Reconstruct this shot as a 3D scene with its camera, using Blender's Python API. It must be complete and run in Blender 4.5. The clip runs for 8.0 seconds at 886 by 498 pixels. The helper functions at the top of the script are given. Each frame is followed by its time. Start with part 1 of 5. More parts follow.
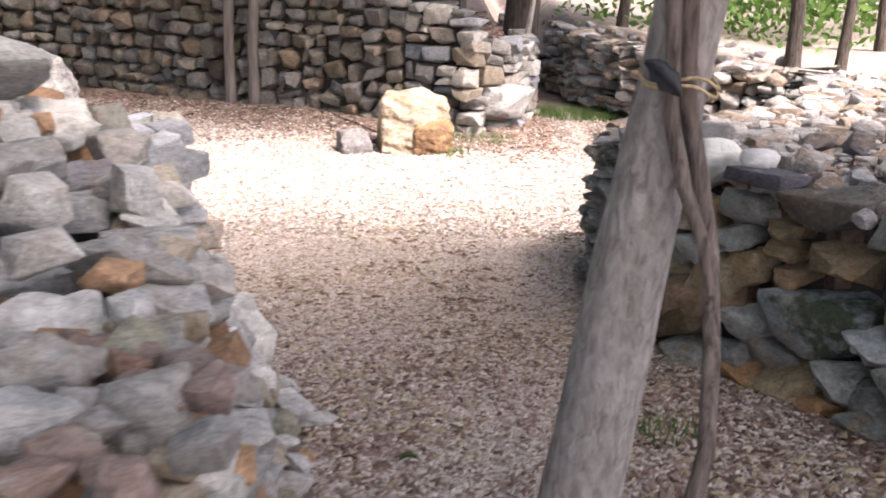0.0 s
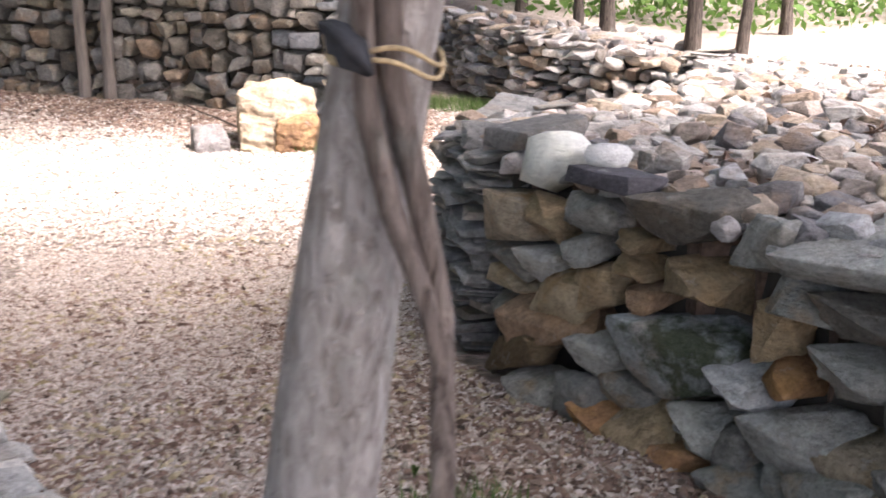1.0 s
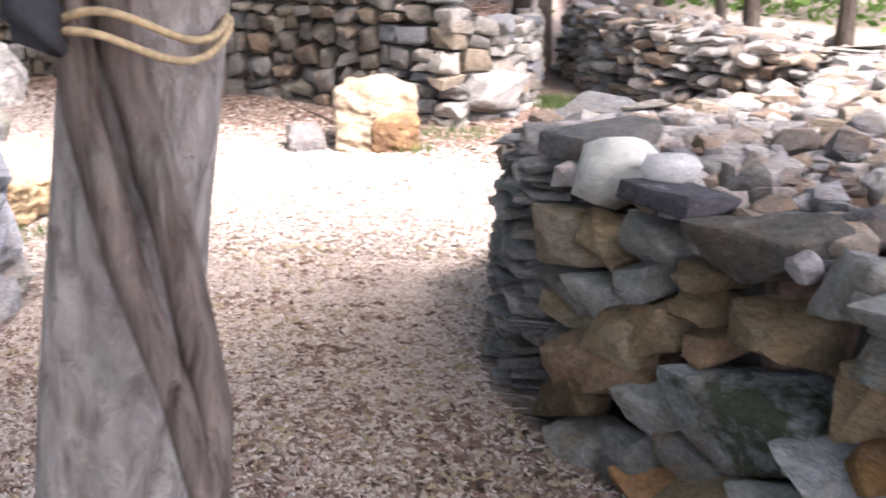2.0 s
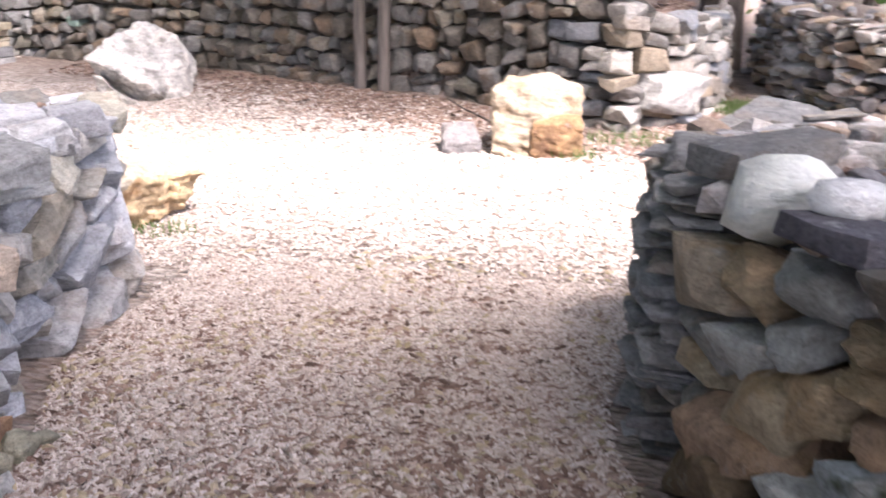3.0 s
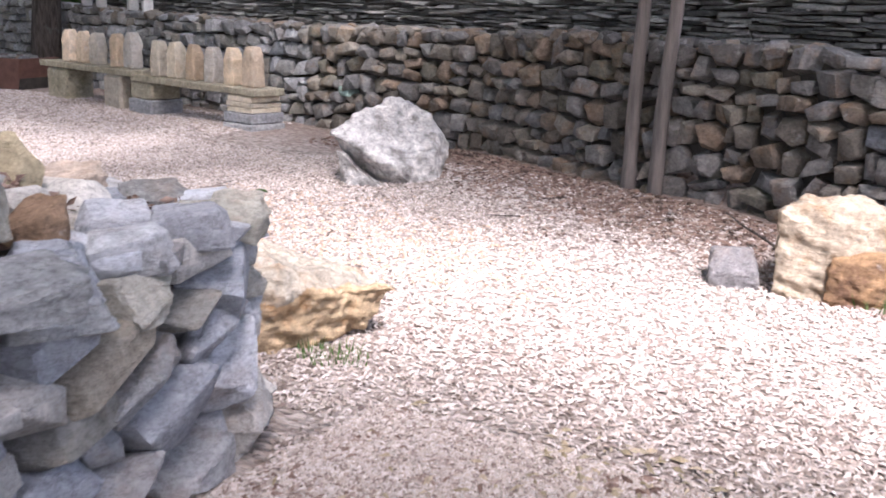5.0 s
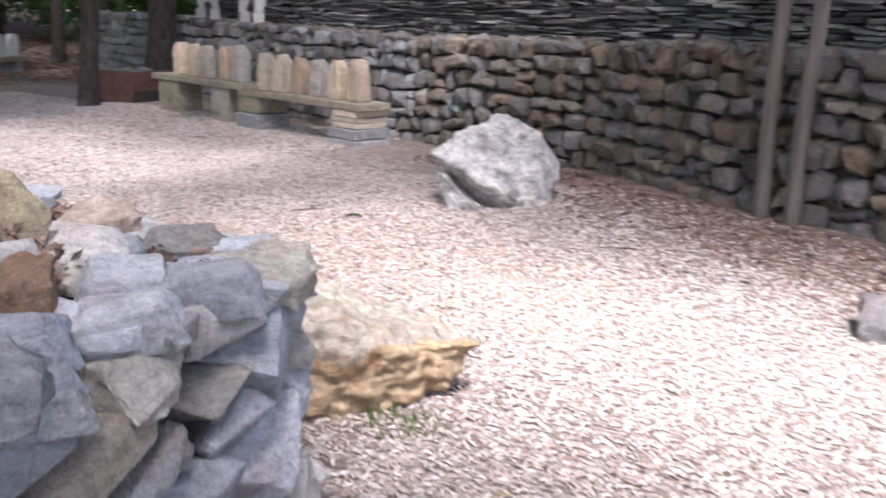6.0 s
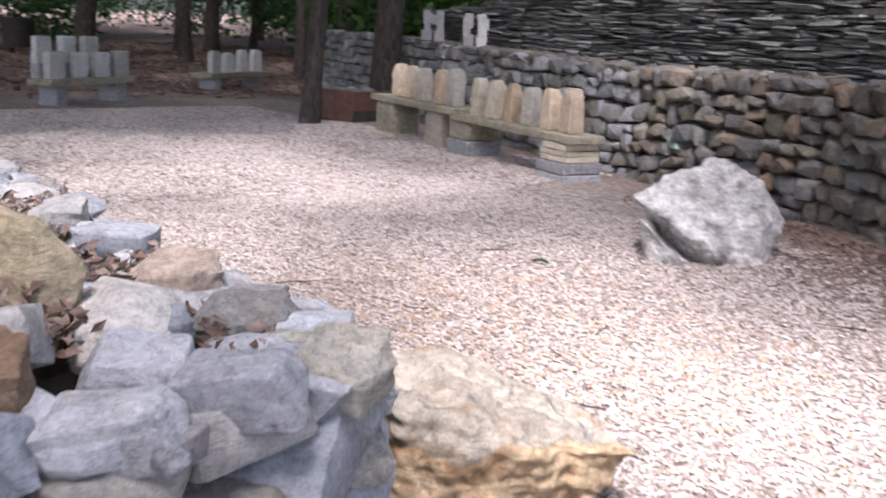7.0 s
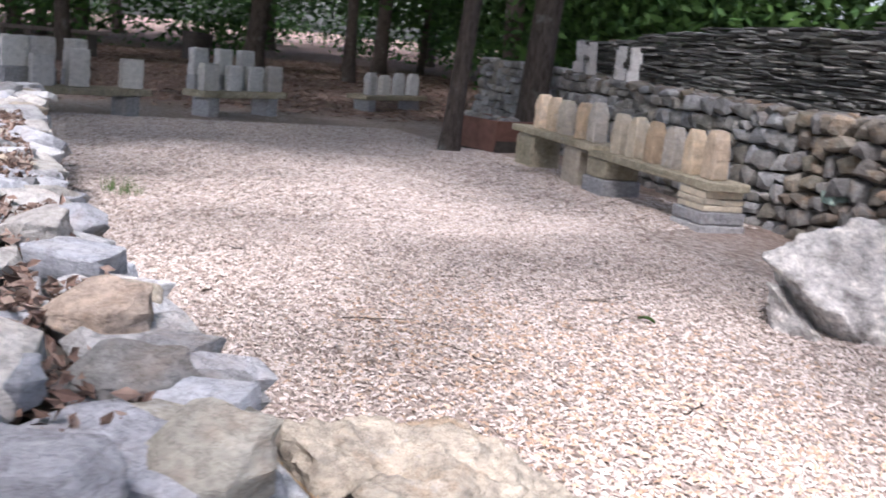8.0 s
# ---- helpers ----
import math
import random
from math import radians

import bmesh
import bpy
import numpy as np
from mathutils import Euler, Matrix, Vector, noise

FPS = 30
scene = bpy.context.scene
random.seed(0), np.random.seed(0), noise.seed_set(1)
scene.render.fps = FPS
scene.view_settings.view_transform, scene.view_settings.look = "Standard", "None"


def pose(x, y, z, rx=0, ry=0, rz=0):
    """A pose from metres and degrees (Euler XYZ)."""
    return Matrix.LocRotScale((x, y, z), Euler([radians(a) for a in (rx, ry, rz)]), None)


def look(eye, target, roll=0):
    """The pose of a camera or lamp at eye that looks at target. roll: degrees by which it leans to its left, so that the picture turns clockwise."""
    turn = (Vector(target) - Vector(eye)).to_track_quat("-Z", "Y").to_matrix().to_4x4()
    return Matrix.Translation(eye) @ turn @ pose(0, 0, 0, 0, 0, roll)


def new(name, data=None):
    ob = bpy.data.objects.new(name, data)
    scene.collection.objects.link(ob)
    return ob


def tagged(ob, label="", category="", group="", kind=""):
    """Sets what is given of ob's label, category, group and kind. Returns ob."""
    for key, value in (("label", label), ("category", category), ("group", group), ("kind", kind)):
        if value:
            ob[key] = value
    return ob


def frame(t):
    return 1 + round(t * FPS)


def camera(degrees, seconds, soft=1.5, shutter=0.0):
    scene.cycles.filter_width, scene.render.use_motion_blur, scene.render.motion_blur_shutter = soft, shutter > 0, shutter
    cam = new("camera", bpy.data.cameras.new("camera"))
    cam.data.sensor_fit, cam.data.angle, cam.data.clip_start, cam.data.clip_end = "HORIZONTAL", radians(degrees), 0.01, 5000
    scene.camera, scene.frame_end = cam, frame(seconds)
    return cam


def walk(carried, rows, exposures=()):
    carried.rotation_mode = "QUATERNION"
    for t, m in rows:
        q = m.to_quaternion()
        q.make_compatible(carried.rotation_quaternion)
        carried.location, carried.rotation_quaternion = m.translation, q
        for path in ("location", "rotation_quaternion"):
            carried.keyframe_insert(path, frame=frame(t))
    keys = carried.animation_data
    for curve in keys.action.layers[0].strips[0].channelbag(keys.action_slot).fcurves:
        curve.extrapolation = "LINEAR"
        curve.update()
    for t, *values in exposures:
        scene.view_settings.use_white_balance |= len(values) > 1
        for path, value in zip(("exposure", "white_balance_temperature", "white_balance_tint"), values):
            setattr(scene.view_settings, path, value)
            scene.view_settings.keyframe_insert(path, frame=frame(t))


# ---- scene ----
cam = camera(46.5, 8.0, 1.75, 0.5)
METRES, EYE, TILT, LEAN, TURN = 5.837, 1.5, 0.0, 0.0, 0.0
ROWS = [
    (0.0, 0.0, 0.0, 0.0, 0.32, -17.14, -1.02),
    (0.5, 0.0448, 0.0713, -0.0127, -0.27, -17.24, -1.11),
    (1.0, 0.0869, 0.1318, -0.0214, -3.6, -17.53, -0.85),
    (2.5, 0.175, 0.2733, -0.045, 11.19, -17.7, 0.46),
    (3.0, 0.1797, 0.3269, -0.0528, 15.85, -17.61, 0.27),
    (3.5, 0.184, 0.3905, -0.0577, 22.86, -15.79, -1.28),
    (4.0, 0.1672, 0.4509, -0.0608, 29.57, -14.57, -2.22),
    (5.5, 0.128, 0.6061, -0.0604, 34.76, -13.31, -1.24),
    (6.0, 0.095, 0.6627, -0.0602, 39.77, -13.3, -1.03),
    (6.5, 0.0627, 0.7252, -0.061, 46.99, -12.78, -2.01),
    (7.0, 0.0444, 0.7832, -0.0591, 53.19, -12.37, -2.48),
    (7.5, 0.0129, 0.8429, -0.0634, 57.9, -11.29, -3.26),
    (8.0, -0.0031, 0.9019, -0.0663, 63.06, -11.27, -5.36),
]
EXPOSURES = [(0.0, 2.05, 6650, 22), (1.2, 2.3, 6550, 21), (2.5, 2.31, 6350, 23), (3.5, 2.28, 6250, 24), (4.2, 2.08, 6100, 24), (5.5, 1.59, 5850, 22), (6.5, 1.57, 5850, 23), (8.0, 1.56, 5900, 21)]
walk(cam, [(t, pose(0, 0, EYE, TILT, LEAN, TURN) @ pose(METRES * x, METRES * y, METRES * z, 90 + pitch, roll, yaw)) for t, x, y, z, yaw, pitch, roll in ROWS], EXPOSURES)

# ---- light ----
SUN_EL, SUN_AZ = radians(55), radians(-46)   # azimuth from +x towards +y
SUN_DIR = Vector((math.cos(SUN_EL) * math.cos(SUN_AZ), math.cos(SUN_EL) * math.sin(SUN_AZ), math.sin(SUN_EL)))
world = bpy.data.worlds.new("sky")
scene.world = world
world.use_nodes = True
wn = world.node_tree.nodes
sky = wn.new("ShaderNodeTexSky")
sky.sky_type, sky.sun_disc = "NISHITA", False
sky.sun_elevation, sky.sun_rotation = SUN_EL, radians(90) - SUN_AZ
sky.air_density, sky.dust_density, sky.ozone_density = 1.0, 4.0, 0.6
world.node_tree.links.new(sky.outputs[0], wn["Background"].inputs[0])
wn["Background"].inputs[1].default_value = 0.15
sun_data = bpy.data.lights.new("sun", "SUN")
sun_data.energy, sun_data.angle, sun_data.color = 4.0, radians(10), (1.0, 0.965, 0.92)
sun = new("sun", sun_data)
sun.matrix_world = look(SUN_DIR * 60, (0, 0, 0))


# ---- materials ----
def mat(name):
    m = bpy.data.materials.new(name)
    m.use_nodes = True
    return m, m.node_tree.nodes, m.node_tree.links, m.node_tree.nodes["Principled BSDF"]


def ramp(nodes, stops, mode="LINEAR"):
    r = nodes.new("ShaderNodeValToRGB")
    r.color_ramp.interpolation = mode
    el = r.color_ramp.elements
    while len(el) < len(stops):
        el.new(0.5)
    for e, (p, c) in zip(el, stops):
        e.position, e.color = p, (*c, 1)
    return r


def tex(nodes, links, kind, scale, detail=4.0, rough=0.6, coord=None):
    n = nodes.new({"noise": "ShaderNodeTexNoise", "voronoi": "ShaderNodeTexVoronoi", "wave": "ShaderNodeTexWave"}[kind])
    n.inputs["Scale"].default_value = scale
    if kind != "voronoi":
        n.inputs["Detail"].default_value = detail
    if kind == "noise":
        n.inputs["Roughness"].default_value = rough
    if coord:
        links.new(coord, n.inputs["Vector"])
    return n


def mix(nodes, links, fac, a, b, mode="MIX"):
    m = nodes.new("ShaderNodeMix")
    m.data_type, m.blend_type = "RGBA", mode
    for value, k in ((fac, 0), (a, 6), (b, 7)):
        if hasattr(value, "links"):
            links.new(value, m.inputs[k])
        else:
            m.inputs[k].default_value = (*value, 1) if k else value
    return m.outputs[2]


def bump(nodes, links, bsdf, height, strength, distance, before=None):
    b = nodes.new("ShaderNodeBump")
    b.inputs["Strength"].default_value, b.inputs["Distance"].default_value = strength, distance
    links.new(height, b.inputs["Height"])
    if before:
        links.new(before, b.inputs["Normal"])
    links.new(b.outputs[0], bsdf.inputs["Normal"])
    return b.outputs[0]


def place_coord(nodes):
    return nodes.new("ShaderNodeNewGeometry").outputs["Position"]


def stone_mat(name, palette, island=False, stain=(0.30, 0.17, 0.07), stain_amount=0.35, moss=0.0, grain=22.0, mottle=0.65, speckle=0.6, seams=0.55):
    """Rough stone: each stone takes its own tone, with mottling, rusty stains and pale lichen."""
    m, n, l, b = mat(name)
    geo = n.new("ShaderNodeNewGeometry")
    rnd = geo.outputs["Random Per Island"] if island else n.new("ShaderNodeObjectInfo").outputs["Random"]
    shift = n.new("ShaderNodeVectorMath")
    shift.operation = "SCALE"
    shift.inputs[0].default_value = (31, 17, 23)
    l.new(rnd, shift.inputs["Scale"])
    add = n.new("ShaderNodeVectorMath")
    l.new(geo.outputs["Position"], add.inputs[0])
    l.new(shift.outputs[0], add.inputs[1])
    p = add.outputs[0]
    tone = ramp(n, [(i / len(palette), c) for i, c in enumerate(palette)], "CONSTANT")
    l.new(rnd, tone.inputs[0])
    white = n.new("ShaderNodeTexWhiteNoise")
    white.noise_dimensions = "1D"
    l.new(rnd, white.inputs["W"])
    own = ramp(n, [(0.0, (0.76, 0.75, 0.74)), (0.5, (1.0, 1.0, 1.0)), (1.0, (1.24, 1.23, 1.2))])
    l.new(white.outputs["Value"], own.inputs[0])
    tinted = mix(n, l, 1.0, tone.outputs[0], own.outputs[0], "MULTIPLY")
    big = tex(n, l, "noise", 5.0, 5.0, 0.62, p)
    fine = tex(n, l, "noise", grain * 2.4, 6.0, 0.75, p)
    mid = tex(n, l, "noise", grain * 0.8, 7.0, 0.68, p)
    shade = ramp(n, [(0.30, (0.36, 0.36, 0.36)), (0.43, (0.82, 0.82, 0.82)), (0.56, (1.1, 1.1, 1.09)), (0.70, (1.6, 1.58, 1.54))])
    l.new(mid.outputs[0], shade.inputs[0])
    c = mix(n, l, mottle, tinted, shade.outputs[0], "MULTIPLY")
    sfac = ramp(n, [(0.52, (0, 0, 0)), (0.68, (stain_amount,) * 3)])
    l.new(big.outputs[0], sfac.inputs[0])
    c = mix(n, l, sfac.outputs[0], c, stain)
    lich = tex(n, l, "noise", 9.0, 6.0, 0.7, p)
    lfac = ramp(n, [(0.60, (0, 0, 0)), (0.70, (0.45, 0.45, 0.45))])
    l.new(lich.outputs[0], lfac.inputs[0])
    c = mix(n, l, lfac.outputs[0], c, (0.50, 0.50, 0.47))
    if moss:
        mo = tex(n, l, "noise", 3.0, 6.0, 0.7)
        l.new(geo.outputs["Position"], mo.inputs["Vector"])
        mf = ramp(n, [(0.60 - moss * 0.3, (0, 0, 0)), (0.68 - moss * 0.3, (0.85, 0.85, 0.85))])
        l.new(mo.outputs[0], mf.inputs[0])
        c = mix(n, l, mf.outputs[0], c, (0.04, 0.052, 0.017))
    speck = ramp(n, [(0.32, (0.5, 0.5, 0.5)), (0.5, (0.95, 0.95, 0.95)), (0.68, (1.25, 1.25, 1.25))])
    l.new(fine.outputs[0], speck.inputs[0])
    c = mix(n, l, speckle, c, speck.outputs[0], "MULTIPLY")
    b.inputs["Roughness"].default_value = 0.88
    b.inputs["Specular IOR Level"].default_value = 0.25
    strata = n.new("ShaderNodeMapping")
    strata.inputs["Scale"].default_value, strata.inputs["Rotation"].default_value = (1, 1, 4.5), (0.25, 0.2, 0)
    l.new(p, strata.inputs[0])
    crack = tex(n, l, "noise", 9.0, 6.0, 0.7, strata.outputs[0])
    # hairline seams along the bedding of the stone
    seam = ramp(n, [(0.478, (1, 1, 1)), (0.5, (0.42, 0.40, 0.37)), (0.522, (1, 1, 1))])
    l.new(crack.outputs[0], seam.inputs[0])
    c = mix(n, l, seams, c, seam.outputs[0], "MULTIPLY")
    l.new(c, b.inputs["Base Color"])
    f = bump(n, l, b, crack.outputs[0], 0.8, 0.035)
    f = bump(n, l, b, mid.outputs[0], 0.9, 0.022, f)
    bump(n, l, b, fine.outputs[0], 0.6, 0.006, f)
    return m


GREY, BLUE, PALE, TAN = (0.26, 0.25, 0.235), (0.25, 0.26, 0.275), (0.40, 0.385, 0.355), (0.31, 0.255, 0.19)
RUST, DARK, OLIVE, BROWN = (0.36, 0.20, 0.10), (0.14, 0.14, 0.135), (0.22, 0.21, 0.15), (0.23, 0.17, 0.12)
BACK = [(0.205, 0.195, 0.181), (0.228, 0.203, 0.170), (0.172, 0.160, 0.145), (0.185, 0.150, 0.115), (0.181, 0.167, 0.130), (0.214, 0.205, 0.191), (0.228, 0.205, 0.167), (0.191, 0.186, 0.177), (0.158, 0.140, 0.116), (0.248, 0.190, 0.140), (0.200, 0.195, 0.186), (0.214, 0.191, 0.158)]
LEFT = [(0.438, 0.443, 0.453), (0.352, 0.352, 0.348), (0.524, 0.524, 0.519), (0.429, 0.438, 0.457), (0.515, 0.490, 0.447), (0.457, 0.457, 0.453), (0.381, 0.367, 0.328), (0.476, 0.486, 0.505), (0.305, 0.305, 0.300), (0.419, 0.371, 0.295), (0.495, 0.476, 0.438)]
RUIN = [(0.53, 0.51, 0.47), (0.43, 0.415, 0.385), (0.48, 0.40, 0.30), (0.58, 0.56, 0.52), (0.34, 0.32, 0.24), (0.44, 0.27, 0.16), (0.55, 0.525, 0.48), (0.41, 0.40, 0.375), (0.47, 0.455, 0.42)]
RIGHT = [(0.36, 0.295, 0.21), (0.26, 0.24, 0.165), (0.34, 0.27, 0.175), (0.26, 0.25, 0.22), (0.20, 0.20, 0.175), BROWN, (0.27, 0.27, 0.24), RUST, (0.14, 0.135, 0.12), (0.25, 0.24, 0.21)]
TOPS = [(0.36, 0.345, 0.325), (0.50, 0.475, 0.44), (0.31, 0.24, 0.185), (0.44, 0.42, 0.395), (0.40, 0.33, 0.255), (0.33, 0.325, 0.32), (0.19, 0.18, 0.18), (0.41, 0.345, 0.30), (0.46, 0.43, 0.41)]
LIGHT = [(0.38, 0.36, 0.33), (0.41, 0.385, 0.345), GREY, (0.34, 0.305, 0.265), BLUE, (0.44, 0.42, 0.385), (0.30, 0.25, 0.19)]
COOL = [(0.29, 0.295, 0.30), (0.33, 0.335, 0.34), (0.25, 0.25, 0.245), (0.30, 0.29, 0.27), (0.36, 0.36, 0.355), (0.27, 0.265, 0.25), (0.25, 0.235, 0.20)]
SLATE = [(0.19, 0.19, 0.182), (0.28, 0.28, 0.262), (0.13, 0.133, 0.128), (0.215, 0.217, 0.198), (0.38, 0.37, 0.345), (0.155, 0.155, 0.146)]
M = {}
for key, pal, kw in (("back", BACK, {}), ("left", LEFT, dict(stain_amount=0.25, grain=17.0, mottle=0.5)), ("ruin", RUIN, dict(stain_amount=0.3)), ("right", RIGHT, dict(stain_amount=0.55, stain=(0.34, 0.19, 0.06))),
                     ("tops", TOPS, {}), ("cool", COOL, dict(stain_amount=0.2)), ("light", LIGHT, dict(stain_amount=0.15)), ("slate", SLATE, dict(stain_amount=0.2, stain=(0.13, 0.14, 0.09)))):
    M[key] = stone_mat(key + "_stone", pal, False, **kw)
    M[key + "_joined"] = stone_mat(key + "_stone_joined", pal, True, **kw)
M["moss"] = stone_mat("mossy_stone", [(0.22, 0.24, 0.235)], moss=0.52)
M["white"] = stone_mat("pale_cobble", [(0.60, 0.60, 0.54)], stain=(0.40, 0.41, 0.36), stain_amount=0.4, grain=10, mottle=0.35, speckle=0.3, seams=0.2)
M["purple"] = stone_mat("dark_flat_stone", [(0.085, 0.08, 0.09)], stain_amount=0.0, grain=30)
M["ochre"] = stone_mat("ochre_rock", [(0.47, 0.35, 0.215)], stain=(0.38, 0.20, 0.08), stain_amount=0.85, grain=14)
M["boulder"] = stone_mat("white_boulder", [(0.51, 0.49, 0.46)], stain=(0.17, 0.15, 0.13), stain_amount=0.85, grain=11, mottle=0.9, speckle=0.8)
M["slates"] = stone_mat("grey_flat_stone", [(0.24, 0.235, 0.22), (0.19, 0.19, 0.185), (0.28, 0.27, 0.25), (0.22, 0.20, 0.17)], stain_amount=0.2)
M["slates_joined"] = stone_mat("grey_flat_stone_joined", [(0.24, 0.235, 0.22), (0.19, 0.19, 0.185), (0.28, 0.27, 0.25), (0.22, 0.20, 0.17)], True, stain_amount=0.2)
for key, col in (("tan", (0.35, 0.26, 0.155)), ("rust", (0.33, 0.22, 0.14)), ("brown", (0.20, 0.145, 0.085)), ("grey", (0.30, 0.297, 0.268)), ("dark", (0.15, 0.14, 0.12)), ("pale", (0.45, 0.45, 0.43))):
    M[key + "_face"] = stone_mat(key + "_wall_stone", [col, [c * 0.85 for c in col], [c * 1.12 for c in col]], stain_amount=0.4 if key in ("tan", "rust") else 0.15, stain=(0.34, 0.19, 0.07))
M["tops_grey"] = stone_mat("mauve_grey_stone", [(0.31, 0.295, 0.29)], stain_amount=0.2)
M["pebble"] = stone_mat("reddish_pebble", [(0.36, 0.27, 0.23), (0.33, 0.31, 0.29), (0.40, 0.25, 0.18), (0.38, 0.34, 0.31), (0.30, 0.22, 0.19)], stain_amount=0.2)
M["blue_face"] = stone_mat("blue_grey_stone", [(0.40, 0.415, 0.44), (0.45, 0.455, 0.47), (0.36, 0.375, 0.40)], stain=(0.36, 0.33, 0.28), stain_amount=0.35, grain=15, mottle=0.45)
M["olive_face"] = stone_mat("olive_grey_stone", [(0.38, 0.36, 0.30), (0.42, 0.40, 0.34)], stain=(0.34, 0.21, 0.13), stain_amount=0.4, grain=15, mottle=0.5)
M["white_rough"] = stone_mat("whitish_rough_stone", [(0.56, 0.55, 0.52), (0.52, 0.51, 0.48), (0.58, 0.56, 0.51)], stain=(0.34, 0.32, 0.28), stain_amount=0.5, grain=12)
M["purple_grey"] = stone_mat("purplish_grey_stone", [(0.33, 0.32, 0.34)], stain_amount=0.2)
M["olive_tan"] = stone_mat("olive_tan_stone", [(0.40, 0.335, 0.22)], stain=(0.22, 0.21, 0.11), stain_amount=0.6, grain=12)
M["tan_pale"] = stone_mat("pale_tan_stone", [(0.47, 0.38, 0.30)], stain_amount=0.3)
M["grey_pale"] = stone_mat("pale_grey_stone", [(0.40, 0.40, 0.39)], stain=(0.24, 0.24, 0.22), stain_amount=0.4)
M["white_cut"] = stone_mat("white_cut_stone", [(0.60, 0.59, 0.56), (0.55, 0.54, 0.52)], stain_amount=0.1, grain=20, speckle=0.2, mottle=0.4)
M["verdigris"] = stone_mat("green_tinted_stone", [(0.27, 0.36, 0.31)], stain_amount=0.1)
M["cream"] = stone_mat("cream_cut_stone", [(0.56, 0.50, 0.40), (0.54, 0.50, 0.43), (0.57, 0.50, 0.38)], stain=(0.46, 0.34, 0.20), stain_amount=0.3, grain=14, speckle=0.3, mottle=0.5, seams=0.2)
M["tan_cut"] = stone_mat("tan_cut_stone", [(0.58, 0.46, 0.32), (0.60, 0.48, 0.35), (0.56, 0.43, 0.29)], stain=(0.50, 0.46, 0.38), stain_amount=0.35, grain=14, speckle=0.3, mottle=0.5, seams=0.2)
M["rusty"] = stone_mat("rusty_broken_stone", [(0.29, 0.18, 0.095)], stain=(0.12, 0.065, 0.04), stain_amount=0.8, grain=14)
M["sandy_rock"] = stone_mat("sandy_ochre_rock", [(0.42, 0.345, 0.255)], stain=(0.34, 0.19, 0.08), stain_amount=0.7, grain=12)
M["pale_rock"] = stone_mat("pale_ochre_rock", [(0.39, 0.345, 0.275)], stain=(0.36, 0.22, 0.11), stain_amount=0.55, grain=13)
M["grey_cut"] = stone_mat("grey_cut_stone", [(0.58, 0.57, 0.54), (0.62, 0.61, 0.58), (0.54, 0.52, 0.48)], stain_amount=0.1, grain=20, speckle=0.2, mottle=0.4)
M["block"] = stone_mat("concrete_block", [(0.36, 0.36, 0.36)], stain_amount=0.1, grain=30, speckle=0.3)
M["plank"] = stone_mat("weathered_stone_plank", [(0.36, 0.32, 0.23)], stain=(0.20, 0.19, 0.11), stain_amount=0.5, grain=20)


def mulch_mat():
    m, n, l, b = mat("wood_chip_mulch")
    p = place_coord(n)
    v1 = tex(n, l, "voronoi", 26.0, coord=p)
    warp = n.new("ShaderNodeMapping")
    warp.inputs["Rotation"].default_value, warp.inputs["Scale"].default_value = (0, 0, 0.7), (1, 2.3, 1)
    l.new(p, warp.inputs[0])
    v2 = tex(n, l, "voronoi", 17.0, coord=warp.outputs[0])
    sep = n.new("ShaderNodeSeparateColor")
    l.new(v1.outputs["Color"], sep.inputs[0])
    sep2 = n.new("ShaderNodeSeparateColor")
    l.new(v2.outputs["Color"], sep2.inputs[0])
    chips = [(0.0, (0.16, 0.125, 0.10)), (0.25, (0.29, 0.235, 0.195)), (0.5, (0.39, 0.33, 0.28)), (0.75, (0.47, 0.41, 0.355)), (1.0, (0.56, 0.50, 0.445))]
    r1, r2 = ramp(n, chips), ramp(n, chips)
    l.new(sep.outputs[0], r1.inputs[0])
    l.new(sep2.outputs[0], r2.inputs[0])
    c = mix(n, l, 0.5, r1.outputs[0], r2.outputs[0])
    edge = ramp(n, [(0.0, (1, 1, 1)), (0.55, (0.95, 0.95, 0.95)), (0.8, (0.5, 0.47, 0.45))])
    l.new(v2.outputs["Distance"], edge.inputs[0])
    c = mix(n, l, 0.6, c, edge.outputs[0], "MULTIPLY")
    # leaf litter under the trees and along the walls: browner ground by its own patches and by the strip beside the back wall
    big = tex(n, l, "noise", 0.55, 5.0, 0.6, p)
    bf = ramp(n, [(0.42, (0, 0, 0)), (0.62, (0.55, 0.55, 0.55))])
    l.new(big.outputs[0], bf.inputs[0])
    c = mix(n, l, bf.outputs[0], c, (0.27, 0.205, 0.165))
    at = n.new("ShaderNodeVertexColor")
    at.layer_name = "litter"
    litter = ramp(n, [(0.0, (0.085, 0.06, 0.048)), (0.5, (0.165, 0.115, 0.09)), (1.0, (0.29, 0.22, 0.18))])
    l.new(sep2.outputs[1], litter.inputs[0])
    c = mix(n, l, at.outputs["Color"], c, litter.outputs[0])
    l.new(c, b.inputs["Base Color"])
    b.inputs["Roughness"].default_value = 0.95
    b.inputs["Specular IOR Level"].default_value = 0.1
    f = bump(n, l, b, v2.outputs["Distance"], 0.8, 0.03)
    bump(n, l, b, v1.outputs["Distance"], 0.6, 0.02, f)
    return m


